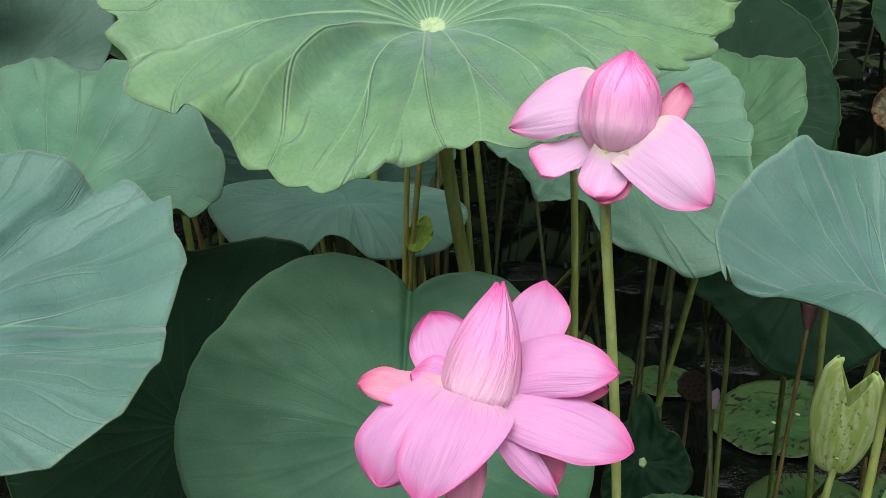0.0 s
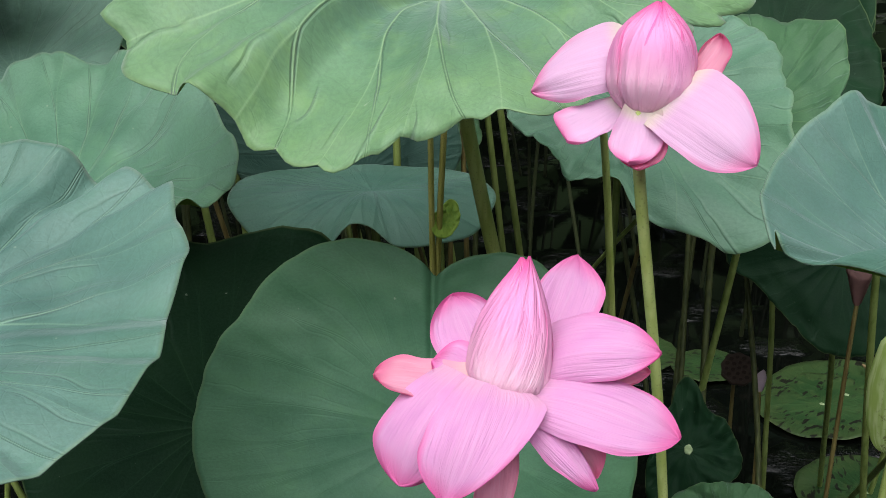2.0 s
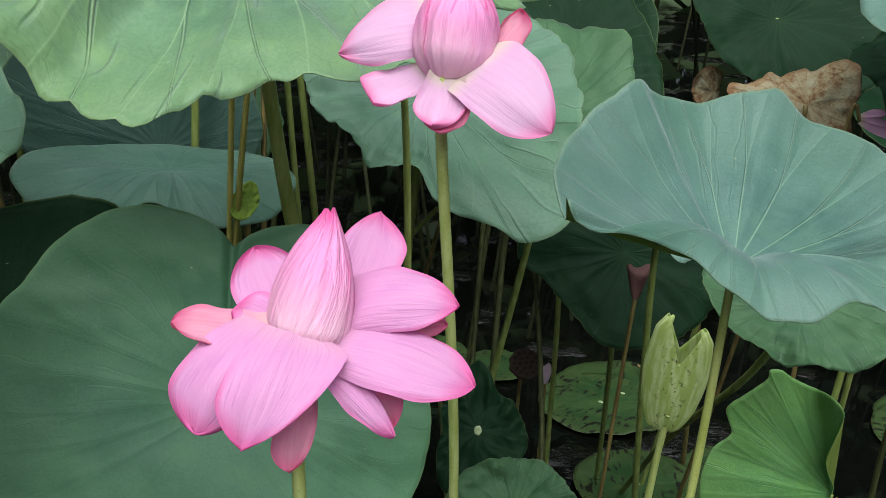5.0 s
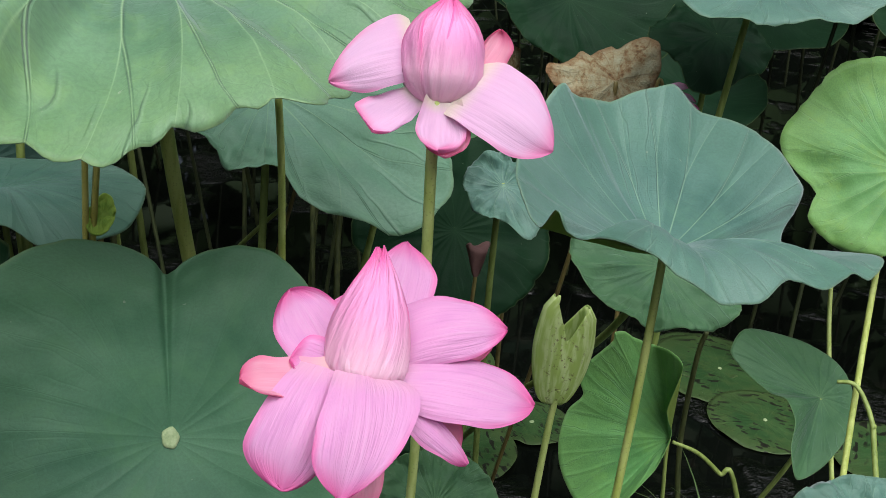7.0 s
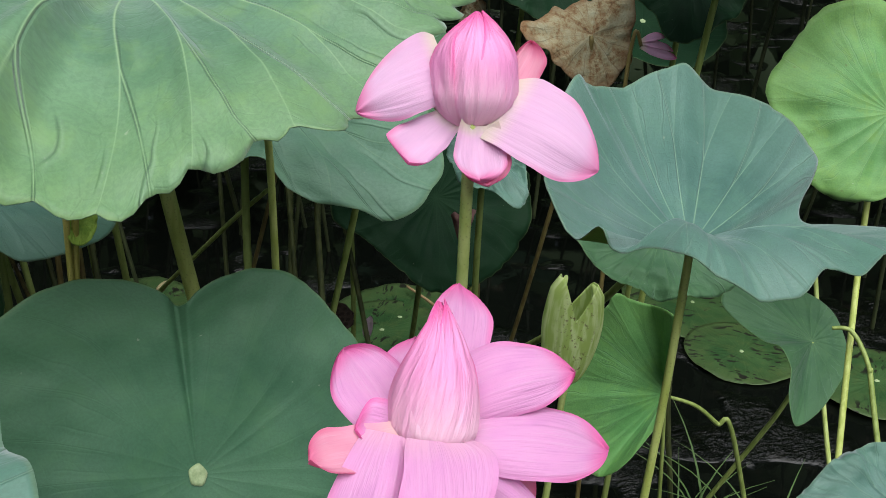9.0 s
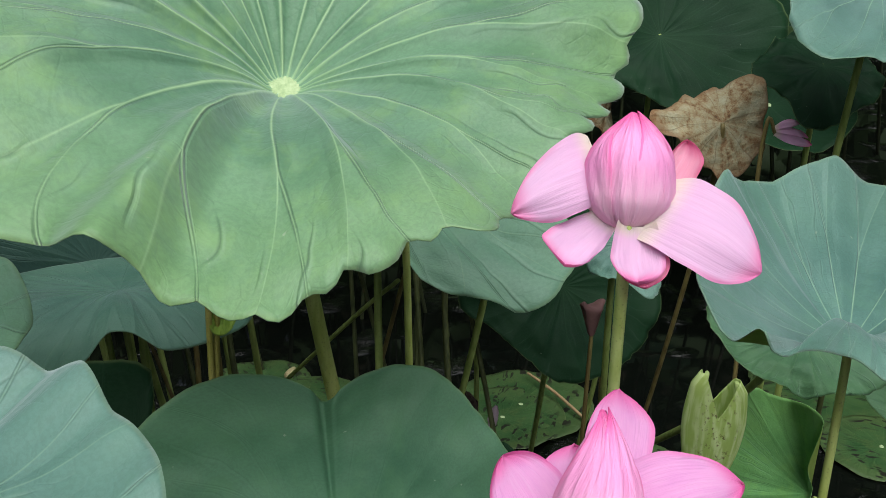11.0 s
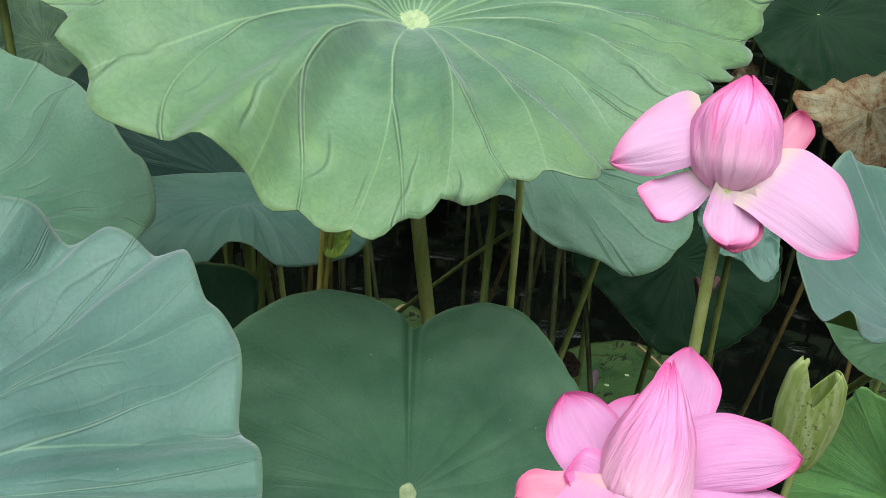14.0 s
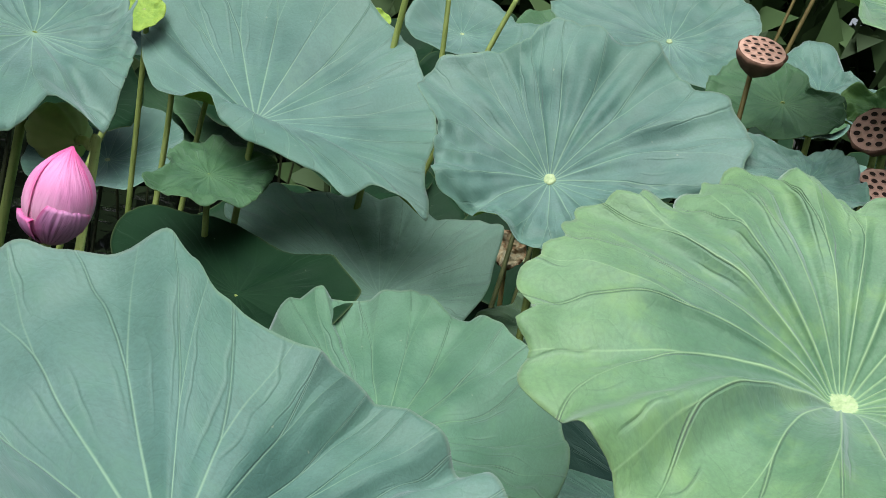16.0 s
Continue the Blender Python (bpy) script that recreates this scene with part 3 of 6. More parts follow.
def shaped_leaf(label, at, keys, mat, root, seed=1, hub=0.0, around=168, rows=26, wrinkle=0.0012, crumple=0.0, stem=True, thick_stem=0.0045, stem_mat=None, category="lotus leaf", ruffle=0.0, ribs=0.010, pleat=0.0):
    """A leaf whose margin rises, hangs or curls over on its own way. keys: a number that grows round the leaf, the margin's place there
    from the hub (right, away, up, in centimetres) and how far the blade bows up on the way out."""
    rng = np.random.default_rng(seed)
    ph = rng.uniform(0, 6.28, 6)
    deg = np.linspace(0, 360, around, endpoint=False)
    x, y, z, bow = (0.01 * ring_curve([(k[0] % 360, k[n]) for k in keys], deg) for n in (1, 2, 3, 4))
    bm = bmesh.new()
    lay = bm.loops.layers.uv.new("map")
    middle = bm.verts.new((0, 0, 0))
    grid, flat = [[middle] * around], [[(0.5, 0.5)] * around]
    for j in range(1, rows + 1):
        u = (j / rows) ** 0.9
        ring, fl = [], []
        for i in range(around):
            a = radians(deg[i])
            edge = Vector((x[i], y[i], z[i]))
            p = edge * u + Vector((0, 0, 1)) * (4 * bow[i] * u * (1 - u))
            turn = (a * VEINS / (2 * math.pi) + 50.0) % 1.0
            side = abs(turn - 0.5)
            away = abs(side - 0.62 * max(u - 0.56 - 0.09 * math.sin(5 * a), 0.0))
            p.z += edge.length * ribs * math.exp(-(away / 0.12) ** 2) * (1.6 * u * (1 - u) - 0.5 * max(0.0, u - 0.5))
            p.z += wrinkle * u * (2.0 * noise.noise(Vector((p.x * 22, p.y * 22, seed * 3.7 + p.z * 22))) + math.sin(4 * a + ph[0]) * math.sin(5 * u + ph[1]))
            p.z += ruffle * u**3 * (math.cos(9 * a + ph[2]) + 0.6 * math.cos(17 * a + ph[3]))
            p.z += pleat * u * (abs(math.cos(a * VEINS / 2)) - 0.6) * (0.75 + 0.9 * noise.noise(Vector((2.3 * math.cos(a), 2.3 * math.sin(a), seed + 1.5 * u))))
            if crumple:
                q = p * 38
                p += crumple * u * Vector((noise.noise(q + Vector((seed, 0, 0))), noise.noise(q + Vector((0, seed + 9, 0))), noise.noise(q + Vector((0, 0, seed + 19)))))
            ring.append(bm.verts.new(p))
            fl.append((0.5 + 0.5 * u * math.cos(a), 0.5 + 0.5 * u * math.sin(a)))
        grid.append(ring)
        flat.append(fl)
    for j in range(rows):
        for i in range(around):
            k = (i + 1) % around
            if j == 0:
                vs, us = (middle, grid[1][i], grid[1][k]), ((0.5, 0.5), flat[1][i], flat[1][k])
            else:
                vs, us = (grid[j][i], grid[j + 1][i], grid[j + 1][k], grid[j][k]), (flat[j][i], flat[j + 1][i], flat[j + 1][k], flat[j][k])
            f = bm.faces.new(vs)
            for loop, c in zip(f.loops, us):
                loop[lay].uv = c
    thing = base("lotus_leaf", root[0], root[1], -0.02, label, category)
    top = Vector(at) - Vector((root[0], root[1], -0.02))
    thick(part("blade", bm, mat, thing), under=None if mat is DRY else UNDER).matrix_basis = Matrix.Translation(top)
    if hub:
        part("hub", hub_mesh(hub), HUB, thing, "pale round leaf hub").matrix_basis = Matrix.Translation(top)
    if stem:
        pts = [top - Vector((0, 0, 0.001)), top - Vector((0, 0, 0.035))] + stem_points(top - Vector((0, 0, 0.08)), (0, 0, 0), 0.015, seed)[1:]
        part("stem", tube(pts, [thick_stem * (0.9 + 0.05 * i) for i in range(len(pts))]), stem_mat or STEM, thing)
    return thing


# ---- the leaves ----
lotus_leaf("broad fresh-green lotus leaf with a wavy rim", (0.117, 1.033, 1.396), 0.297, (28, 0, 0), FRESH, seed=1, cup=0.11, ruffle=0.012, bend=1.0, around=252, rows=34, hub=0.0175, root=(0.348, 1.213), thick_stem=0.0075, stem_mat=STEM_LIT, ribs=0.034, frill=0.010, wrinkle=0.0075,
           rim=((26, 0.94, 0.30), (55, 0.89, 0.31), (83, 0.74, 0.33), (101, 0.67, 0.31), (117, 0.77, 0.36), (122, 0.80, 0.31), (132, 0.85, 0.37), (148, 0.80, 0.32), (161, 0.87, 0.36), (169, 0.97, 0.33), (184, 0.95, 0.36), (191, 1.00, 0.34), (205, 1.01, 0.32), (214, 1.03, 0.25), (221, 1.02, 0.26), (227, 1.02, 0.27), (234, 0.99, 0.36), (243, 1.00, 0.22), (249, 1.01, 0.22), (255, 1.02, 0.22), (261, 0.97, 0.24), (266, 0.93, 0.26), (280, 0.89, 0.28), (288, 0.91, 0.26), (300, 0.87, 0.25), (319, 0.87, 0.25), (336, 0.93, 0.25), (350, 1.00, 0.30), (358, 1.03, 0.30)))
FOLDS = ((0, 22.4, 8.4, 3.6, 0.5), (8, 20.7, 11.4, 5.1, 0.5), (18, 19.3, 15.4, 6.4, -0.2), (26, 17.2, 17.4, 5.6, -0.9), (36, 14.2, 19.4, 7.1, -0.9), (44, 11.5, 20.4, 5.7, -0.9), (52, 9.9, 20.4, 7.6, -0.9), (64, 6.6, 20.4, 8.3, -0.7), (76, 4.0, 19.2, 8.3, -0.5), (88, 1.9, 18.0, 10.2, -0.4), (98, -0.3, 16.2, 11.6, -0.4), (106, -2.0, 15.2, 12.0, -0.5), (112, -5.4, 14.8, 12.9, -0.7), (120, -10.9, 16.4, 13.7, -0.9), (128, -15.2, 18.4, 15.7, -0.9), (136, -19.2, 19.4, 16.7, -0.9), (145, -23.6, 18.4, 13.7, -0.9), (158, -33.0, 16.4, 11.7, -0.9), (177, -33.8, 8.4, 3.5, -0.2), (200, -3.4, -7.6, 1.1, -0.2), (235, 5.6, -14.6, 0.7, 0.5), (265, 13.1, -15.6, 0.4, 0.5), (295, 19.3, -12.6, 0.5, 0.5), (318, 23.0, -7.6, 1.9, 0.5), (334, 23.6, -2.6, 2.1, 0.5), (342, 23.5, -0.6, 2.6, 0.5), (348, 22.5, 2.4, 2.1, 0.5), (354, 22.7, 5.4, 3.4, 0.5))
shaped_leaf("large bluish-green lotus leaf with deep folds", (-0.261, 0.576, 1.248), FOLDS, GLAUCOUS, (-0.22, 0.68), seed=2, around=294, rows=40, hub=0.0105, thick_stem=0.0065, wrinkle=0.0045, ribs=-0.010, pleat=0.0035)
TATTERED = ((0, 24.2, -7.0, 8.2, 0.3), (12, 21.7, -3.0, 9.7, -0.4), (25, 17.4, 5.0, 12.6, -0.6), (38, 12.3, 10.0, 14.4, -0.8), (50, 6.4, 15.0, 14.2, -0.8), (58, 2.1, 18.0, 14.5, -0.9), (66, -1.9, 18.6, 13.4, -0.9), (78, -8.0, 21.0, 14.0, -0.9), (92, -14.3, 21.0, 11.2, -0.9), (105, -19.3, 21.0, 9.0, -0.8), (120, -23.6, 21.0, 9.1, -0.8), (140, -27.8, 18.0, 5.3, -0.5), (170, -26.5, 10.0, -3.1, 0.0), (200, -14.9, -5.0, -4.0, 0.3), (235, -2.0, -15.0, -1.3, 0.5), (270, 8.9, -20.0, 1.8, 0.6), (300, 16.6, -20.0, 4.4, 0.6), (325, 21.2, -18.0, 5.4, 0.5), (340, 23.2, -15.0, 5.1, 0.4), (352, 24.9, -12.0, 6.5, 0.4))
shaped_leaf("green lotus leaf with a tattered wavy edge", (-0.361, 1.150, 1.156), TATTERED, JADE, (-0.34, 1.22), seed=3, around=252, rows=34, ruffle=0.0034, wrinkle=0.006, ribs=-0.015, pleat=0.009)
lotus_leaf("smooth deep-green lotus leaf with a folded notch", (0.097, 0.828, 1.044), 0.187, (62, 0, 0), SATIN, seed=4, cup=0.02, ruffle=0.006, bend=1.5, around=300, rows=34, root=(0.12, 0.95), hub=0.0075, wrinkle=0.0025, ribs=0.003, frill=0.0, thick_stem=0.0055,
           rim=((4, 0.96, 0.10), (21, 0.90, 0.10), (39, 0.91, 0.10), (55, 0.96, 0.10), (65, 0.93, 0.10), (73, 0.87, 0.10), (81, 0.80, 0.10), (85, 0.75, 0.10), (87, 0.74, 0.02), (91, 0.80, 0.10), (97, 0.87, 0.10), (105, 0.94, 0.10), (113, 1.00, 0.10), (122, 1.04, 0.10), (135, 1.07, 0.10), (148, 1.06, 0.10), (157, 1.10, 0.10), (166, 1.12, 0.10), (181, 1.13, 0.10), (215, 1.05, 0.10), (249, 1.00, 0.10), (283, 0.99, 0.10), (316, 1.00, 0.10), (350, 0.99, 0.10)))
lotus_leaf("dark-green lotus leaf in the shade", (-0.153, 0.961, 0.968), 0.218, (62, 0, 10), DEEP_SHADE, seed=5, cup=0.02, ruffle=0.01, bend=1.5, root=(-0.12, 1.12), hub=0.007, wrinkle=0.0025, ribs=0.003, frill=0.0,
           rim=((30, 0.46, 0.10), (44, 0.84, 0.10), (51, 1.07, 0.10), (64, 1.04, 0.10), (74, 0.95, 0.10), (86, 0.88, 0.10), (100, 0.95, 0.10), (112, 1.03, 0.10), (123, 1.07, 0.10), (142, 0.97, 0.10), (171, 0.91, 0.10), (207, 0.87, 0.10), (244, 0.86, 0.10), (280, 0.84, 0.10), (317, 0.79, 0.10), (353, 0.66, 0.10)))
FUNNEL = ((12, 16.7, 4.0, -1.9, -0.6), (35, 20.5, 7.0, 2.6, -0.8), (62, 16.1, 10.0, 7.6, -1.0), (78, 9.5, 11.0, 9.8, -1.1), (88, 6.6, 12.0, 12.1, -1.3), (110, -0.3, 11.0, 11.2, -1.2), (122, -4.2, 10.0, 11.6, -1.2), (134, -6.8, 9.0, 13.3, -1.2), (160, -12.6, 4.0, 10.9, -1.0), (185, -16.1, -2.0, 8.6, -0.8), (203, -15.8, -6.0, 6.2, -0.4),
          (214, -17.0, -10.5, 9.5, -0.6), (222, -16.3, -11.0, 7.6, 0.0), (238, -12.6, -9.5, 6.2, 2.4), (252, -7.3, -8.0, 4.2, 2.4), (270, -4.3, -9.5, 2.2, 2.4), (288, -0.7, -11.0, 0.4, 2.4), (303, 2.1, -11.5, 0.8, 2.4), (316, 5.7, -10.0, 1.5, 2.4), (326, 8.3, -11.0, 0.5, 2.4), (336, 12.9, -9.0, 0.9, 2.4), (343, 15.1, -9.0, -0.1, 2.4), (352, 19.1, -6.0, 0.7, 0.0))
shaped_leaf("bluish-green funnel-shaped lotus leaf with a curled lip", (0.515, 0.760, 1.205), FUNNEL, GLAUCOUS, (0.504, 0.845), seed=6, thick_stem=0.0040, stem_mat=STEM_LIT, around=252, rows=34, pleat=0.004)
lotus_leaf("mid-green lotus leaf behind the flowers", (0.521, 1.484, 1.143), 0.165, (34, 0, -10), MIDGREEN, seed=7, cup=0.03, ruffle=0.02, bend=1.4, root=(0.42, 1.8), hub=0.0,
           rim=((10, 0.63, 0.12), (39, 0.92, 0.12), (57, 1.14, 0.12), (79, 1.15, 0.12), (107, 1.15, 0.12), (137, 0.97, 0.12), (167, 0.89, 0.12), (196, 0.65, 0.12), (245, 1.06, 0.12), (261, 0.98, 0.12), (280, 0.77, 0.12), (307, 0.57, 0.12), (338, 0.81, 0.12)))
lotus_leaf("bluish-green lotus leaf with a drooping wavy margin", (0.323, 1.466, 1.177), 0.204, (36, 0, -8), JADE, seed=8, cup=0.03, ruffle=0.012, bend=1.3, around=180, rows=30, root=(0.235, 1.15), hub=0.007, frill=0.02,
           rim=((20, 1.04, 0.19), (58, 0.98, 0.19), (96, 0.96, 0.19), (133, 0.92, 0.19), (171, 0.84, 0.20), (202, 0.77, 0.16), (219, 0.70, 0.12), (236, 0.68, 0.14), (244, 0.74, 0.08), (258, 0.71, 0.12), (272, 0.70, 0.10), (279, 0.95, 0.06), (290, 1.15, 0.10), (297, 1.25, 0.07), (301, 1.42, 0.04), (313, 1.47, 0.08), (319, 1.47, 0.10), (330, 1.34, 0.15), (342, 1.14, 0.20)))
lotus_leaf("tall mid-green lotus leaf standing behind", (0.649, 1.982, 1.121), 0.223, (48, 0, -5), DEEP_SHADE, seed=9, cup=0.03, ruffle=0.02, bend=1.6, root=(0.75, 2.2), hub=0.0,
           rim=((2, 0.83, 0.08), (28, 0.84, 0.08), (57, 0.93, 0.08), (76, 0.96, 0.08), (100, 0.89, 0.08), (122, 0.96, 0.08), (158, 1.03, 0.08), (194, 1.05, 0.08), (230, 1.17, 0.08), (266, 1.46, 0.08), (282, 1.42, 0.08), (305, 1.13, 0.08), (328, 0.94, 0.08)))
lotus_leaf("dark-green lotus leaf tilted toward the bank", (1.053, 1.959, 1.233), 0.189, (55, 0, -10), DEEP_SHADE, seed=10, cup=0.03, ruffle=0.02, bend=1.6, root=(1.0, 2.2), hub=0.0,
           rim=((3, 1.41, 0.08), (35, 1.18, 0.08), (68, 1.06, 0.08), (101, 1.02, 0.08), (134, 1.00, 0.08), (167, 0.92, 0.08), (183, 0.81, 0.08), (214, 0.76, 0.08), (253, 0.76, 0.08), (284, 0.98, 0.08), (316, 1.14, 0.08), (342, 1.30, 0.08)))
lotus_leaf("yellow-green lotus leaf with small spots", (1.243, 1.189, 1.106), 0.172, (62, 0, -30), BRIGHT, seed=11, cup=0.02, ruffle=0.015, bend=1.6, root=(0.950, 0.781), hub=0.006, stem_mat=STEM_LIT, thick_stem=0.0048,
           rim=((35, 0.85, 0.05), (70, 0.83, 0.05), (87, 0.95, 0.05), (110, 1.05, 0.05), (127, 1.10, 0.05), (149, 1.06, 0.05), (176, 1.13, 0.05), (200, 0.82, 0.05), (214, 0.97, 0.05), (235, 0.93, 0.05), (251, 0.86, 0.05), (290, 0.62, 0.05), (325, 0.79, 0.05), (360, 0.86, 0.05)))
lotus_leaf("pale bluish lotus leaf high on its stem", (1.087, 1.409, 1.388), 0.214, (30, 0, -20), GLAUCOUS, seed=12, cup=0.02, ruffle=0.03, bend=1.6, root=(1.06, 1.55),
           rim=((7, 0.92, 0.15), (47, 0.91, 0.15), (87, 0.89, 0.15), (127, 0.85, 0.15), (167, 0.80, 0.15), (196, 0.74, 0.15), (216, 0.95, 0.15), (229, 1.08, 0.15), (240, 1.06, 0.15), (248, 0.95, 0.15), (287, 0.93, 0.15), (327, 0.93, 0.15)))
lotus_leaf("shaded lotus leaf under a taller one", (1.182, 1.626, 1.225), 0.118, (30, 0, -20), DEEP_SHADE, seed=13, cup=0.02, ruffle=0.03, root=(1.3, 1.9), hub=0.0,
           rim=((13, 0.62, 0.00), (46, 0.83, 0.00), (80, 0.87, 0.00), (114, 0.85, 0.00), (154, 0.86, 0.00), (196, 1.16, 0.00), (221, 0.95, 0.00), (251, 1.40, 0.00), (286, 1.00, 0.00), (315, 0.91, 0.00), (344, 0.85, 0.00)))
# back blade of the rolled leaf, added as a leaf with painted shade
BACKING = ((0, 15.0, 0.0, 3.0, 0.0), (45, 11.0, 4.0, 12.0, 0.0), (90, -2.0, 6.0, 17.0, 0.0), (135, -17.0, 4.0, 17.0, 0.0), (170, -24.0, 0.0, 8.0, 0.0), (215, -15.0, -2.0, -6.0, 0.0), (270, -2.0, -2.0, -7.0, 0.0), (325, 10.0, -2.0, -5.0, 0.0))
shaped_leaf("shaded back blade of the rolled lotus leaf, set behind it", (-0.060, 1.560, 1.060), BACKING, SHADY, (-0.02, 1.68), seed=63, around=150)
ROLLED = ((0, 18.0, -2.0, -0.6, 0.8), (30, 15.0, 3.0, 1.0, 0.0), (60, 8.0, 6.0, 1.6, 0.0), (90, -2.0, 7.0, 2.0, 0.0), (120, -13.0, 6.0, 1.8, 0.0), (150, -20.0, 4.0, 1.2, 0.0), (180, -21.0, -2.0, -0.4, 0.8), (205, -15.5, -8.0, -4.6, 2.0), (230, -9.8, -9.5, -5.6, 2.4), (248, -5.5, -9.5, -4.8, 2.2), (262, -2.2, -8.6, -1.8, 1.4),
          (275, 0.6, -8.8, -2.0, 1.4), (292, 4.2, -9.5, -4.8, 2.2), (312, 9.0, -9.0, -5.2, 2.3), (336, 15.0, -6.5, -4.2, 1.8))
shaped_leaf("dusky lotus leaf with its front margin rolled down", (-0.035, 1.440, 1.065), ROLLED, PLAIN_LEAF, (0.0, 1.55), seed=14, around=210, rows=34)
lotus_leaf("green lotus leaf half hidden behind the stems", (-0.033, 1.704, 1.101), 0.172, (42, 0, 0), MIDGREEN, seed=15, cup=0.02, ruffle=0.015, root=(0.1, 1.9),
           rim=((15, 0.75, 0.10), (46, 0.93, 0.10), (77, 1.07, 0.10), (118, 1.18, 0.10), (142, 1.11, 0.10), (163, 1.05, 0.10), (208, 0.82, 0.10), (245, 0.77, 0.10), (264, 0.95, 0.10), (283, 0.94, 0.10), (307, 0.96, 0.10), (339, 0.92, 0.10)))
lotus_leaf("deep-green lotus leaf low over the water", (0.729, 1.707, 0.844), 0.187, (62, 0, -5), DEEP_SHADE, seed=16, cup=0.02, ruffle=0.015, root=(0.9, 2.25), hub=0.0,
           rim=((7, 0.99, 0.08), (43, 0.98, 0.08), (78, 0.98, 0.08), (114, 0.99, 0.08), (149, 1.01, 0.08), (185, 1.06, 0.08), (201, 0.84, 0.08), (232, 0.81, 0.08), (256, 0.93, 0.08), (280, 0.94, 0.08), (311, 0.96, 0.08), (337, 0.99, 0.08)))
YOUNG_LEAF = ((10, -4.3, -3.7, 8.3, 0.0), (35, -4.0, -5.3, 17.0, 0.0), (52, -5.4, -3.5, 18.9, 0.0), (68, -5.9, 0.0, 18.3, 0.0), (80, -9.3, 1.2, 19.4, 0.0), (84, -11.0, 1.2, 20.6, 0.0), (90, -12.9, 1.2, 20.7, 0.0), (95, -12.9, 1.2, 19.4, 0.0), (112, -15.6, 1.8, 16.5, 0.0), (128, -18.2, 1.8, 13.9, 0.0), (136, -17.0, 1.2, 10.4, 0.0),
              (150, -19.5, 1.2, 7.6, 0.0), (165, -21.1, 0.0, 3.9, 0.0), (180, -21.0, -0.6, 0.0, 0.0), (195, -19.8, -1.2, -3.9, 0.0), (208, -17.6, -1.8, -7.7, 0.0), (225, -14.6, -2.9, -10.3, 0.0), (250, -13.0, -5.3, -8.4, 0.0), (280, -10.5, -5.8, -5.9, 0.0), (310, -4.9, -4.1, -2.6, 0.0), (345, -0.8, -1.4, 1.7, 0.0))
shaped_leaf("young bright-green lotus leaf, half unrolled", (0.957, 1.270, 0.624), YOUNG_LEAF, GREEN, (1.00, 1.31), seed=17, around=189, stem_mat=STEM, thick_stem=0.0035)
lotus_leaf("bluish lotus leaf at the water's edge", (0.740, 0.647, 0.920), 0.084, (30, 0, -25), GLAUCOUS, seed=18, ruffle=0.02, root=(0.78, 0.95),
           rim=((27, 0.97, 0.10), (62, 0.90, 0.10), (92, 0.91, 0.10), (120, 0.95, 0.10), (157, 1.13, 0.10), (179, 1.39, 0.10), (214, 1.22, 0.10), (249, 1.11, 0.10), (283, 1.05, 0.10), (318, 1.02, 0.10), (353, 1.00, 0.10)))
lotus_leaf("small rounded green lotus leaf", (0.392, 0.931, 0.844), 0.072, (50, 0, -10), MIDGREEN, seed=19, ruffle=0.02, root=(0.38, 1.05), hub=0.005,
           rim=((12, 0.99, 0.05), (31, 0.91, 0.05), (62, 0.91, 0.05), (104, 0.84, 0.05), (146, 1.00, 0.05), (175, 1.07, 0.05), (214, 1.02, 0.05), (254, 0.99, 0.05), (293, 0.98, 0.05), (333, 0.98, 0.05)))
lotus_leaf("dark lotus leaf low among the stems", (0.377, 1.113, 0.838), 0.060, (50, 0, -10), DEEP_SHADE, seed=20, ruffle=0.02, root=(0.38, 1.15), hub=0.005,
           rim=((10, 0.97, 0.05), (40, 0.95, 0.05), (69, 0.93, 0.05), (95, 1.47, 0.05), (116, 0.92, 0.05), (150, 0.90, 0.05), (184, 0.73, 0.05), (216, 1.00, 0.05), (248, 1.44, 0.05), (296, 0.91, 0.05), (343, 1.08, 0.05)))
FOLDED = ((0, 4.9, -3.0, 0.1, 0.0), (30, 6.3, 2.0, 2.8, 0.0), (60, 4.4, 7.0, 5.1, 0.0), (90, -0.7, 12.0, 6.4, 0.0), (120, -7.7, 13.0, 7.4, 0.0), (150, -11.5, 11.0, 4.7, 0.0), (175, -10.1, 7.0, 2.0, 0.0), (200, -9.1, 2.0, 1.2, 0.0), (222, -10.0, -3.0, 2.5, 0.0), (240, -10.3, -6.0, 0.5, 0.0), (265, -12.8, -9.0, -2.6, 0.0), (280, -12.1, -11.0, -7.0, 0.0), (300, -5.7, -10.0, -5.8, 0.0), (330, 1.2, -7.0, -2.4, 0.0))
shaped_leaf("green lotus leaf folded down over the water", (1.224, 1.230, 0.686), FOLDED, MIDGREEN, (1.10, 1.45), seed=21)
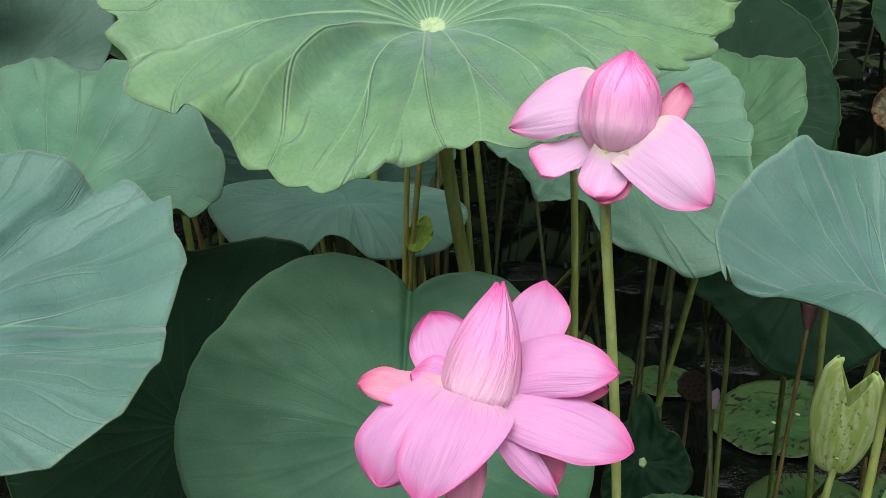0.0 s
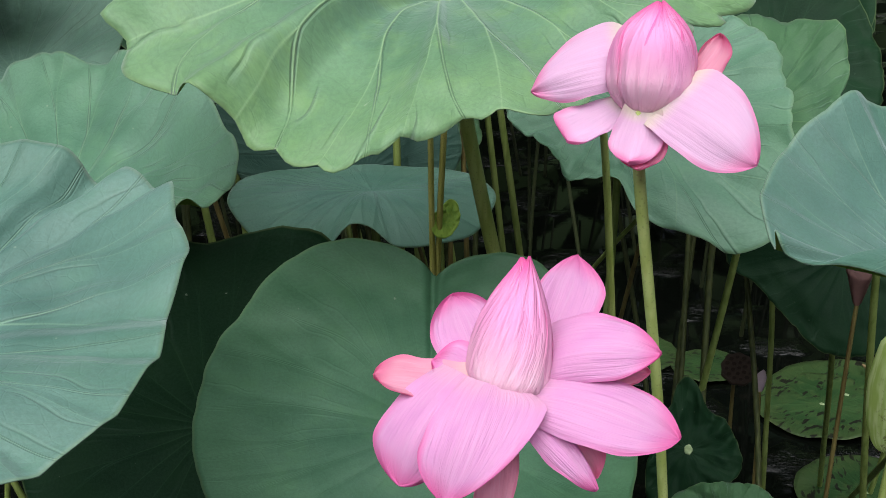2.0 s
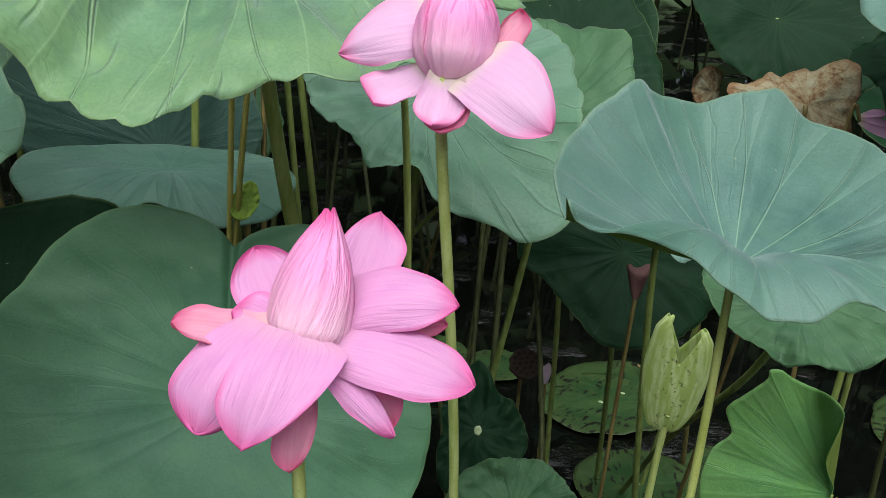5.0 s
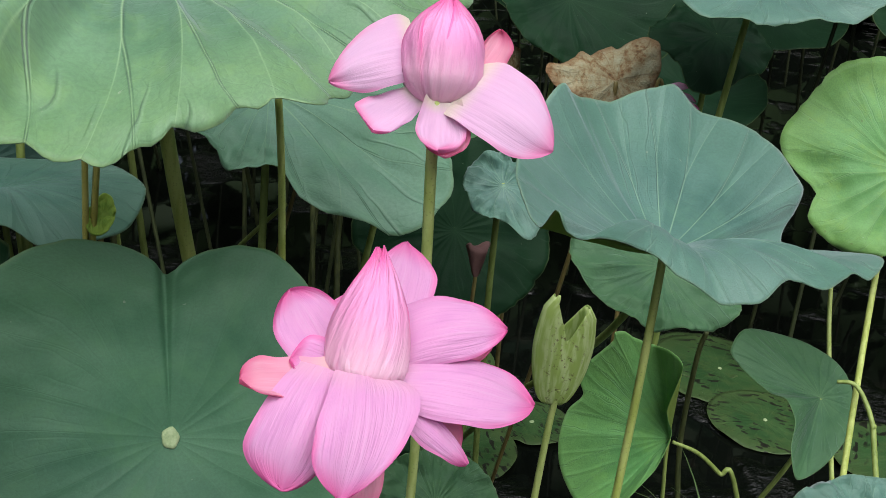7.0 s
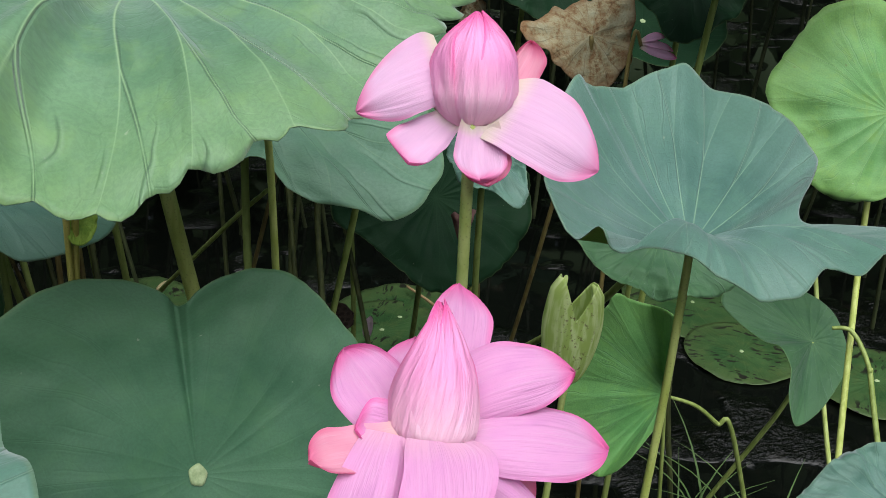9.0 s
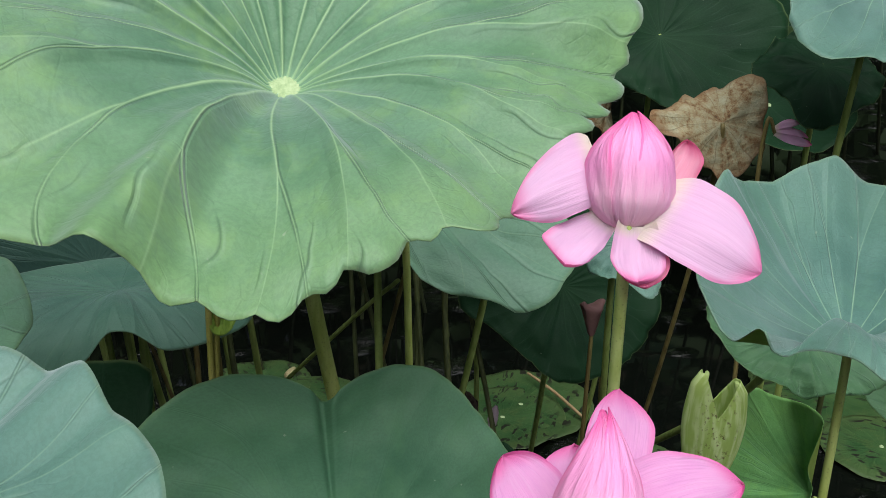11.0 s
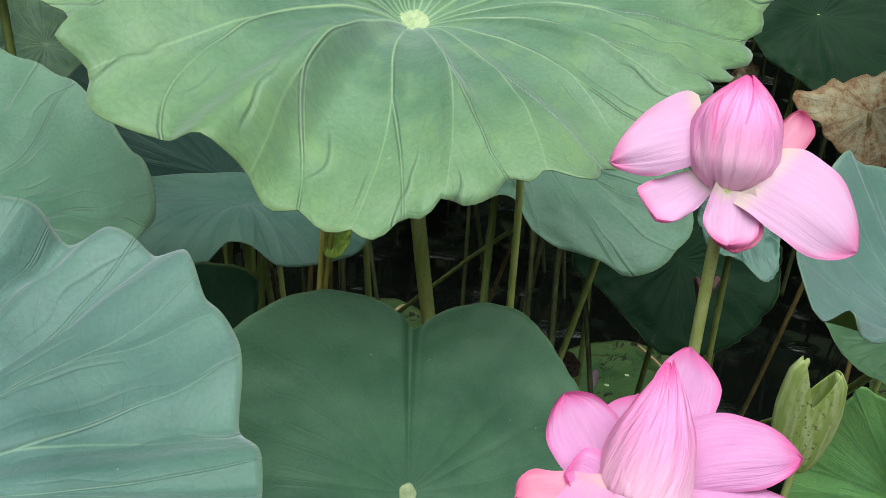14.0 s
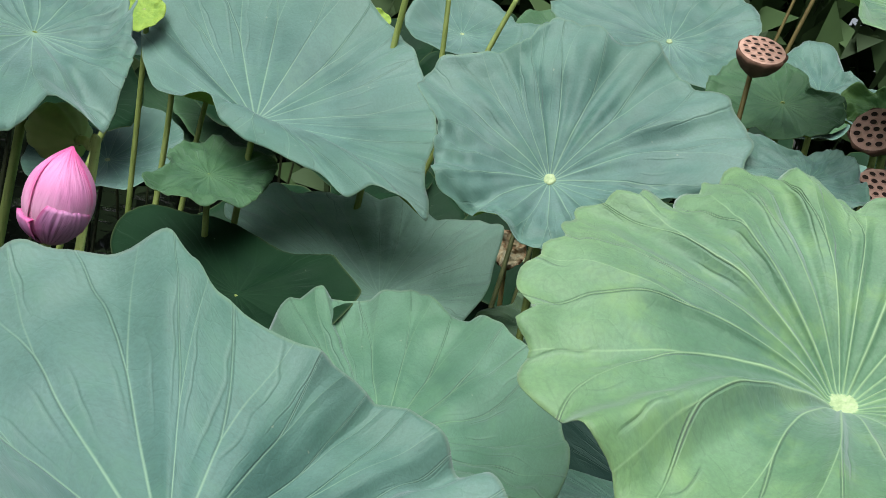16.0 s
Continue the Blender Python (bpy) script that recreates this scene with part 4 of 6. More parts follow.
FUNNEL_BACK = ((5, 29.2, 7.0, 8.9, -0.4), (28, 20.5, 15.0, 16.9, -0.6), (55, 10.5, 21.0, 22.2, -0.8), (80, -3.9, 24.0, 29.5, -1.0), (100, -19.0, 24.0, 27.8, -1.0), (125, -36.1, 21.0, 23.0, -1.0), (143, -37.0, 13.5, 15.9, -0.8), (155, -37.2, 12.0, 10.6, -0.6), (170, -28.2, 3.5, 4.4, -0.4), (184, -20.5, -1.5, 1.0, 0.4), (196, -12.5, -5.0, 1.2, 0.8), (210, -4.7, -8.0, 3.4, 0.4), (222, -0.7, -9.0, -0.6, 2.6), (240, 11.6, -12.0, -3.0, 2.6), (252, 20.7, -13.0, -3.3, 2.6), (264, 27.5, -15.0, -5.7, 2.6), (276, 31.2, -14.0, -3.2, 2.6), (288, 35.9, -13.0, -3.5, 2.6), (300, 40.2, -12.0, -5.6, 2.0), (325, 34.6, -4.0, 0.4, 0.1), (345, 32.3, 3.0, 5.6, -0.2))
shaped_leaf("bluish funnel-shaped lotus leaf with yellow-green underside", (-0.894, 1.570, 1.445), FUNNEL_BACK, GLAUCOUS, (-0.78, 1.46), seed=22, around=252, rows=34, thick_stem=0.006, ruffle=0.002, pleat=0.006)
lotus_leaf("bluish lotus leaf with a scalloped rim", (-0.321, 1.441, 1.492), 0.225, (42, 0, 10), GLAUCOUS, seed=23, cup=0.05, ruffle=0.01, bend=1.2, around=252, rows=34, root=(-0.27, 1.55), hub=0.0085, frill=0.03, ribs=0.014,
           rim=((9, 1.09, 0.20), (26, 1.24, 0.25), (41, 1.22, 0.30), (54, 1.11, 0.28), (72, 1.19, 0.33), (84, 1.08, 0.30), (104, 1.18, 0.35), (118, 0.95, 0.34), (128, 0.95, 0.30), (160, 1.05, 0.30), (184, 0.74, 0.27), (220, 0.76, 0.25), (237, 0.65, 0.15), (255, 0.62, 0.20), (276, 0.67, 0.10), (318, 0.54, 0.12), (339, 0.56, 0.20), (358, 0.81, 0.16)))
RAGGED = ((0, 14.9, 8.0, 9.0, 0.0), (15, 12.9, 14.0, 14.3, 0.0), (30, 5.5, 20.0, 13.7, 0.0), (45, -3.1, 23.0, 12.0, 0.0), (70, -12.8, 26.0, 12.5, 0.0), (90, -23.0, 28.0, 10.2, 0.0), (105, -31.6, 26.0, 8.5, 0.0), (118, -37.6, 25.0, 8.9, 0.0), (140, -41.4, 20.0, 5.4, 0.0), (160, -41.0, 14.0, 2.9, 0.0), (185, -27.8, 6.0, -1.5, 0.0), (215, -10.1, -2.0, -2.5, 0.0), (250, 0.9, -7.0, -2.2, 0.0), (290, 10.2, -7.0, -0.1, 0.0), (320, 16.1, -4.0, 2.6, 0.0), (340, 17.3, 0.0, 5.8, 0.0))
shaped_leaf("grey-green lotus leaf with a ragged margin", (-0.569, 1.520, 1.233), RAGGED, PALE_LEAF, (-0.50, 1.70), seed=24, around=252, rows=30, ruffle=0.003, wrinkle=0.004, pleat=0.009)
EDGEWISE = ((0, 20.4, 0.0, 6.8, 0.0), (15, 15.5, 3.0, 8.5, 0.0), (30, 11.6, 5.0, 9.5, 0.0), (50, 3.3, 8.0, 6.6, 0.0), (70, -7.7, 12.0, 7.2, 0.0), (90, -15.6, 15.0, 7.4, 0.0), (110, -22.6, 15.0, 6.5, 0.0), (130, -30.5, 15.0, 5.6, 0.0), (150, -33.6, 12.0, 2.5, 0.0), (170, -30.9, 7.0, -1.3, 0.0), (200, -17.0, -3.0, -6.8, 0.0), (240, -1.7, -8.0, -8.5, 0.0), (280, 11.3, -10.0, -6.4, 0.0), (320, 19.0, -8.0, 0.1, 0.0))
shaped_leaf("dark lotus leaf turned edge-on", (-0.742, 1.380, 1.199), EDGEWISE, DEEP_SHADE, (-0.66, 1.45), seed=25, wrinkle=0.002)
lotus_leaf("pale-green lotus leaf with a rolled lip", (-0.825, 0.965, 1.534), 0.164, (25, 0, 30), GLAUCOUS, seed=26, hub=0.0, frill=0.05, ruffle=0.02, root=(-0.85, 1.0),
           rim=((12, 0.65, 0.20), (49, 0.72, 0.25), (87, 0.87, 0.21), (126, 0.95, 0.19), (164, 1.00, 0.18), (202, 1.06, 0.16), (241, 1.19, 0.12), (279, 1.41, 0.05), (293, 0.98, 0.10), (307, 1.17, 0.00), (321, 0.95, 0.10), (343, 0.77, 0.15)))
lotus_leaf("blue-green lotus leaf at the back", (-0.340, 2.085, 1.763), 0.167, (38, 0, 5), GLAUCOUS, seed=27, ruffle=0.025, root=(-0.1, 2.3), hub=0.006,
           rim=((13, 0.98, 0.12), (46, 1.20, 0.12), (78, 1.13, 0.12), (110, 1.11, 0.12), (143, 1.22, 0.12), (175, 1.50, 0.12), (220, 0.77, 0.12), (250, 0.86, 0.12), (280, 0.69, 0.12), (305, 1.06, 0.12), (340, 0.84, 0.12)))
lotus_leaf("green lotus leaf beside the seed pods", (-0.074, 1.775, 1.681), 0.119, (35, 0, 0), MIDGREEN, seed=28, ruffle=0.03, root=(0.0, 1.9), hub=0.0,
           rim=((17, 0.76, 0.10), (52, 0.41, 0.10), (89, 0.84, 0.10), (126, 0.93, 0.10), (143, 1.04, 0.10), (186, 1.03, 0.10), (213, 0.98, 0.10), (240, 0.97, 0.10), (267, 0.97, 0.10), (307, 0.88, 0.10), (342, 0.84, 0.10)))
lotus_leaf("bluish lotus leaf below the seed pods", (0.008, 1.531, 1.578), 0.076, (30, 0, 0), GLAUCOUS, seed=29, ruffle=0.03, root=(0.0, 1.5), hub=0.0,
           rim=((2, 0.95, 0.15), (40, 0.95, 0.15), (78, 0.95, 0.15), (125, 0.83, 0.15), (152, 1.49, 0.15), (187, 1.27, 0.15), (222, 1.14, 0.15), (257, 1.12, 0.15), (292, 1.18, 0.15), (326, 1.26, 0.15)))
lotus_leaf("light-green lotus leaf behind the tall stem", (-0.310, 1.677, 1.221), 0.102, (40, 0, 5), FRESH, seed=30, ruffle=0.02, root=(-0.3, 1.85), hub=0.0,
           rim=((6, 0.89, 0.15), (29, 0.66, 0.15), (72, 0.79, 0.15), (97, 1.13, 0.15), (127, 1.27, 0.15), (158, 0.95, 0.15), (191, 1.36, 0.15), (223, 1.13, 0.15), (255, 1.04, 0.15), (286, 1.02, 0.15), (318, 0.97, 0.15), (348, 0.66, 0.15)))
lotus_leaf("shaded lotus leaf in the thicket", (-0.243, 2.057, 1.217), 0.141, (50, 0, 5), DEEP_SHADE, seed=31, ruffle=0.03, root=(-0.15, 2.2), hub=0.0,
           rim=((31, 0.97, 0.10), (67, 0.99, 0.10), (103, 1.08, 0.10), (132, 0.93, 0.10), (170, 0.78, 0.10), (203, 0.93, 0.10), (235, 1.00, 0.10), (268, 1.20, 0.10), (297, 1.03, 0.10), (326, 0.99, 0.10), (355, 0.95, 0.10)))
lotus_leaf("bluish lotus leaf above the thicket", (-0.100, 1.942, 1.337), 0.134, (25, 0, 0), GLAUCOUS, seed=32, ruffle=0.03, root=(0.0, 2.1), hub=0.0,
           rim=((21, 0.97, 0.10), (61, 0.95, 0.10), (101, 0.95, 0.10), (141, 0.93, 0.10), (181, 0.91, 0.10), (215, 0.91, 0.10), (248, 0.78, 0.10), (270, 0.66, 0.10), (284, 1.49, 0.10), (302, 1.17, 0.10), (341, 0.99, 0.10)))
lotus_leaf("green lotus leaf low under the others", (-0.894, 1.466, 1.349), 0.116, (20, 0, 20), MIDGREEN, seed=33, ruffle=0.03, root=(-0.65, 1.6), hub=0.0,
           rim=((30, 0.98, 0.05), (61, 1.23, 0.05), (92, 1.02, 0.05), (123, 0.93, 0.05), (154, 0.83, 0.05), (185, 0.57, 0.05), (225, 1.01, 0.05), (252, 0.96, 0.05), (279, 0.95, 0.05), (319, 0.93, 0.05), (359, 0.83, 0.05)))
lotus_leaf("green lotus leaf under the bluish one", (0.763, 1.100, 1.028), 0.119, (40, 0, -18), MIDGREEN, seed=34, ruffle=0.02, root=(0.95, 2.2), hub=0.0,
           rim=((27, 0.96, 0.10), (63, 0.97, 0.10), (99, 0.98, 0.10), (135, 1.00, 0.10), (170, 1.05, 0.10), (186, 1.01, 0.10), (223, 0.86, 0.10), (272, 0.80, 0.10), (317, 0.96, 0.10), (352, 0.94, 0.10)))
lotus_leaf("narrow folded bluish lotus leaf", (0.696, 1.455, 1.021), 0.068, (45, 0, -15), GLAUCOUS, seed=35, ruffle=0.02, root=(0.85, 1.75), hub=0.0,
           rim=((4, 0.92, 0.05), (39, 0.88, 0.05), (74, 0.74, 0.05), (106, 0.88, 0.05), (139, 0.92, 0.05), (171, 0.95, 0.05), (205, 0.95, 0.05), (238, 0.94, 0.05), (271, 0.92, 0.05), (289, 1.50, 0.05), (329, 0.95, 0.05)))
lotus_leaf("bluish lotus leaf behind the pods", (-0.036, 1.976, 1.719), 0.103, (35, 0, 0), GLAUCOUS, seed=36, ruffle=0.02, root=(0.1, 2.1), hub=0.0,
           rim=((30, 0.91, 0.10), (68, 0.81, 0.10), (94, 1.40, 0.10), (111, 1.50, 0.10), (152, 0.94, 0.10), (190, 0.86, 0.10), (227, 0.76, 0.10), (264, 0.38, 0.10), (314, 0.96, 0.10), (352, 0.93, 0.10)))
lotus_leaf("pale-green lotus leaf at the edge of the thicket", (0.075, 1.616, 1.837), 0.210, (25, 0, 0), FRESH, seed=37, ruffle=0.02, root=(0.25, 1.9), hub=0.0,
           rim=((15, 0.99, 0.20), (53, 0.96, 0.20), (91, 0.94, 0.20), (129, 0.92, 0.20), (167, 0.88, 0.20), (205, 0.82, 0.20), (244, 0.74, 0.20), (260, 1.17, 0.20), (298, 1.08, 0.20), (336, 1.02, 0.20)))
lotus_leaf("yellow-green lotus leaf curled upward", (0.071, 1.780, 1.702), 0.053, (55, 0, -10), BRIGHT, seed=38, ruffle=0.02, root=(0.2, 2.0), hub=0.0,
           rim=((17, 0.90, 0.10), (53, 0.89, 0.10), (89, 0.86, 0.10), (125, 0.82, 0.10), (140, 1.19, 0.10), (161, 1.36, 0.10), (188, 1.03, 0.10), (214, 0.95, 0.10), (241, 0.93, 0.10), (268, 0.86, 0.10), (304, 0.88, 0.10), (340, 0.90, 0.10)))
lotus_leaf("small yellow-green lotus leaf, curled", (-0.922, 1.965, 1.654), 0.055, (50, 0, 15), LIME, seed=39, ruffle=0.008, frill=0.0, wrinkle=0.002, ribs=0.004, root=(-0.90, 2.15), hub=0.0,
           rim=((4, 0.75, 0.20), (36, 0.83, 0.20), (68, 0.86, 0.20), (101, 0.82, 0.20), (133, 0.72, 0.20), (158, 1.23, 0.20), (188, 0.52, 0.20), (223, 0.85, 0.20), (258, 0.95, 0.20), (293, 1.15, 0.20), (336, 1.50, 0.20)))
lotus_leaf("small yellow-green lotus leaf between larger ones", (-1.233, 1.648, 1.581), 0.044, (50, 0, 20), LIME, seed=40, ruffle=0.008, frill=0.0, wrinkle=0.002, ribs=0.004, root=(-1.25, 1.85), hub=0.0,
           rim=((31, 0.95, 0.10), (69, 0.93, 0.10), (99, 0.93, 0.10), (128, 0.92, 0.10), (158, 0.85, 0.10), (194, 0.97, 0.10), (230, 1.05, 0.10), (267, 1.30, 0.10), (297, 1.06, 0.10), (325, 0.97, 0.10), (352, 0.95, 0.10)))
WITHERED = ((0, 8.5, 0.0, -2.0, 0.0), (22, 9.8, 2.0, 6.4, 0.3), (38, 6.0, 4.5, 6.2, 0.6), (70, 1.0, 5.0, 4.6, 0.8), (120, -6.0, 4.0, 3.4, 0.6), (165, -13.0, 2.0, 1.6, 0.2), (200, -8.5, -1.0, -2.6, 0.0), (240, -2.5, -2.0, -8.4, 0.0), (270, 0.5, -2.5, -10.0, 0.2), (300, 4.0, -2.0, -8.0, 0.0), (330, 8.0, -1.0, -5.4, 0.0))
shaped_leaf("withered brown lotus leaf, folded over", (0.965, 1.600, 1.150), WITHERED, DRY, (1.0, 2.0), seed=41, crumple=0.006, ruffle=0.004, category="withered leaf", stem_mat=STEM_BROWN)
lotus_leaf("brown dead lotus leaf hanging on its stem", (0.969, 2.010, 1.077), 0.047, (75, 0, -20), DRY, seed=42, ruffle=0.22, root=(1.15, 2.3), hub=0.0, fold=(10, 0.004, 95), category='withered leaf', stem_mat=STEM_BROWN,
           rim=((21, 0.89, 0.10), (52, 0.91, 0.10), (83, 0.95, 0.10), (107, 1.20, 0.10), (141, 1.04, 0.10), (176, 0.98, 0.10), (210, 0.93, 0.10), (244, 0.83, 0.10), (276, 1.18, 0.10), (318, 0.65, 0.10), (349, 0.82, 0.10)))
lotus_leaf("brown dead lotus leaf deep in the thicket", (-0.566, 2.105, 1.271), 0.047, (70, 0, 10), DRY, seed=43, ruffle=0.22, root=(-0.4, 2.3), hub=0.0, fold=(200, 0.004, 95), category='withered leaf', stem_mat=STEM_BROWN,
           rim=((17, 0.96, 0.10), (43, 1.01, 0.10), (75, 0.94, 0.10), (107, 0.91, 0.10), (139, 0.84, 0.10), (171, 0.68, 0.10), (211, 1.50, 0.10), (249, 0.66, 0.10), (283, 0.86, 0.10), (317, 0.90, 0.10), (351, 0.95, 0.10)))
lotus_leaf("ragged dark lotus leaf lying on the water", (1.000, 2.612, 0.014), 0.185, (1.5, 0.5, 221), FLOATING, seed=44, ruffle=0.012, bend=1.5, hub=0.006, around=64, rows=12, stem=False, wrinkle=0.002, ribs=0.002, frill=0.006)
lotus_leaf("yellowed lotus leaf full of holes, on the water", (0.994, 2.194, 0.014), 0.166, (1.5, 0.5, 268), FLOATING, seed=45, ruffle=0.012, bend=1.5, hub=0.006, around=64, rows=12, stem=False, wrinkle=0.002, ribs=0.002, frill=0.006)
lotus_leaf("spotted lotus leaf floating on the water", (1.925, 2.087, 0.014), 0.167, (1.5, 0.5, 315), FLOATING, seed=46, ruffle=0.012, bend=1.5, hub=0.006, around=64, rows=12, stem=False, wrinkle=0.002, ribs=0.002, frill=0.006)
lotus_leaf("speckled lotus leaf flat on the water", (1.961, 2.484, 0.014), 0.160, (1.5, 0.5, 2), FLOATING, seed=47, ruffle=0.012, bend=1.5, hub=0.006, around=64, rows=12, stem=False, wrinkle=0.002, ribs=0.002, frill=0.006)
lotus_leaf("green lotus leaf lying on the water", (2.175, 1.808, 0.014), 0.198, (1.5, 0.5, 49), FLOATING, seed=48, ruffle=0.012, bend=1.5, hub=0.006, around=64, rows=12, stem=False, wrinkle=0.002, ribs=0.002, frill=0.006)
lotus_leaf("round green lotus leaf floating on the water", (0.363, 3.081, 0.014), 0.166, (1.5, 0.5, 96), FLOATING, seed=49, ruffle=0.012, bend=1.5, hub=0.006, around=64, rows=12, stem=False, wrinkle=0.002, ribs=0.002, frill=0.006)
lotus_leaf("bluish lotus leaf floating on the water", (0.507, 2.938, 0.014), 0.141, (1.5, 0.5, 143), FLOATING, seed=50, ruffle=0.012, bend=1.5, hub=0.006, around=64, rows=12, stem=False, wrinkle=0.002, ribs=0.002, frill=0.006)
lotus_leaf("small lotus leaf floating on the water", (0.722, 2.850, 0.014), 0.109, (1.5, 0.5, 190), FLOATING, seed=51, ruffle=0.012, bend=1.5, hub=0.006, around=64, rows=12, stem=False, wrinkle=0.002, ribs=0.002, frill=0.006)
lotus_leaf("dull green lotus leaf lying on the water", (1.080, 2.662, 0.014), 0.219, (1.5, 0.5, 237), FLOATING, seed=52, ruffle=0.012, bend=1.5, hub=0.006, around=64, rows=12, stem=False, wrinkle=0.002, ribs=0.002, frill=0.006)
lotus_leaf("small dark lotus leaf lying on the water", (1.251, 2.255, 0.014), 0.112, (1.5, 0.5, 284), FLOATING, seed=53, ruffle=0.012, bend=1.5, hub=0.006, around=64, rows=12, stem=False, wrinkle=0.002, ribs=0.002, frill=0.006)
lotus_leaf("speckled lotus leaf on the dark water", (1.981, 2.389, 0.014), 0.225, (1.5, 0.5, 331), FLOATING, seed=54, ruffle=0.012, bend=1.5, hub=0.006, around=64, rows=12, stem=False, wrinkle=0.002, ribs=0.002, frill=0.006)

# ---- water ----
bm = bmesh.new()
bmesh.ops.create_grid(bm, x_segments=40, y_segments=40, size=1500)
water = tagged(part("water", bm, WATER), "dark still pond water between the stems", "water", kind="structure")


# ---- flowers, pods and buds ----
def bezier(b, m, t, u):
    return (1 - u) ** 2 * b + 2 * u * (1 - u) * m + u * u * t


def leaf_of_flower(b, t, left, right, swell, foot, tip, seed, across=44, along=26):
    """One petal between its claw b and its tip t; its margins pass through left and right. swell bows it along its length,
    foot is the width of the claw and tip the fullness of the far end, as shares of the widest part."""
    b, t, left, right = (Vector(q) * 0.01 for q in (b, t, left, right))
    axis = t - b
    face = axis.cross(right - left).normalized()
    if face.y > 0:
        face = -face
    mid = (b + t) / 2 + face * swell * 0.0065
    ctrl = 2 * mid - 0.5 * (b + t)
    rng = np.random.default_rng(seed)
    ph = rng.uniform(0, 6.28, 6)
    sides = []
    for edge in (left, right):
        at = min(0.80, max(0.15, (edge - b).dot(axis) / axis.length_squared))
        sides.append((at, edge - bezier(b, ctrl, t, at)))

    def share(u, at):
        if u < at:
            return foot + (1 - foot) * math.sin(math.pi / 2 * u / at) ** 0.9
        return max(0.0, 1 - ((u - at) / (1 - at)) ** (1.55 + 0.7 * tip)) ** (0.80 - 0.14 * tip)

    bm = bmesh.new()
    lay = bm.loops.layers.uv.new("map")
    rows = []
    for j in range(along + 1):
        u = 1 - (1 - j / along) ** 1.25
        c = bezier(b, ctrl, t, u)
        lo = sides[0][1] * max(0.010, share(u, sides[0][0]))
        hi = sides[1][1] * max(0.010, share(u, sides[1][0]))
        row = []
        for i in range(across + 1):
            v = 2 * i / across - 1
            lift = 0.00016 * math.sin(30 * v + 2.0 * math.sin(3 * u + ph[4]) + ph[0]) * math.sin(math.pi * u) ** 0.7 * (0.6 + 0.4 * math.sin(7 * v + ph[1]))
            lift += 0.0007 * (math.sin(4 * v + 5 * u + ph[0]) + 0.6 * math.sin(7 * v - 2 * u + ph[1])) * (0.3 + u)
            lift += 0.0022 * abs(v) ** 5 * math.sin(3.5 * u + ph[2]) + 0.0008 * abs(v) ** 8 * math.sin(17 * u + ph[5])
            wave = 1 + 0.012 * math.sin(9 * u + ph[3] + 3 * (v > 0))
            row.append(bm.verts.new(c + (hi - lo) * (0.5 * v * wave) + (hi + lo) * (0.5 * v * v) + face * lift))
        rows.append((u, row))
    for (u0, p), (u1, q) in zip(rows, rows[1:]):
        for i in range(across):
            f = bm.faces.new((p[i], p[i + 1], q[i + 1], q[i]))
            for loop, (k, u) in zip(f.loops, ((i, u0), (i + 1, u0), (i + 1, u1), (i, u1))):
                loop[lay].uv = (k / across, u)
    return bm


def heart_mesh(height, girth, fat, taper, start, spread, lean, seed, along=36, across=72):
    """A petal folded round the closed heart of a flower."""
    bm = bmesh.new()
    lay = bm.loops.layers.uv.new("map")
    rng = np.random.default_rng(seed)
    ph = rng.uniform(0, 6.28, 3)
    rows = []
    for j in range(along + 1):
        u = j / along
        prof = math.sin(math.pi / 2 * (u / fat)) ** 0.62 if u < fat else math.cos(math.pi / 2 * ((u - fat) / (1 - fat)) ** taper)
        prof = max(prof, 0.0) * 0.988 + 0.012
        shrink = 1 - 0.35 * max(0.0, (u - 0.35) / 0.65) ** 2.0
        row = []
        for i in range(across + 1):
            v = 2 * i / across - 1
            ang = radians(start + spread / 2 * v * shrink + lean * u)
            r = girth * prof * (1 + 0.035 * math.sin(2 * ang + ph[0])) + 0.00062 * math.sin(23 * v + 12 * u + 3 * math.sin(3 * v) + 1.4 * math.sin(5 * u + 4 * v + ph[2]) + ph[1]) * math.sin(math.pi * min(1.0, u * 0.95 + 0.04)) ** 0.6 * (0.55 + 0.45 * math.sin(6 * v + 4 * u + ph[2])) + 0.0010 * abs(v) ** 3
            row.append(bm.verts.new((r * math.cos(ang), r * math.sin(ang), height * u)))
        rows.append(row)
    for j in range(along):
        for i in range(across):
            f = bm.faces.new((rows[j][i], rows[j][i + 1], rows[j + 1][i + 1], rows[j + 1][i]))
            for loop, (a, q) in zip(f.loops, ((i, j), (i + 1, j), (i + 1, j + 1), (i, j + 1))):
                loop[lay].uv = (a / across, q / along)
    return bm


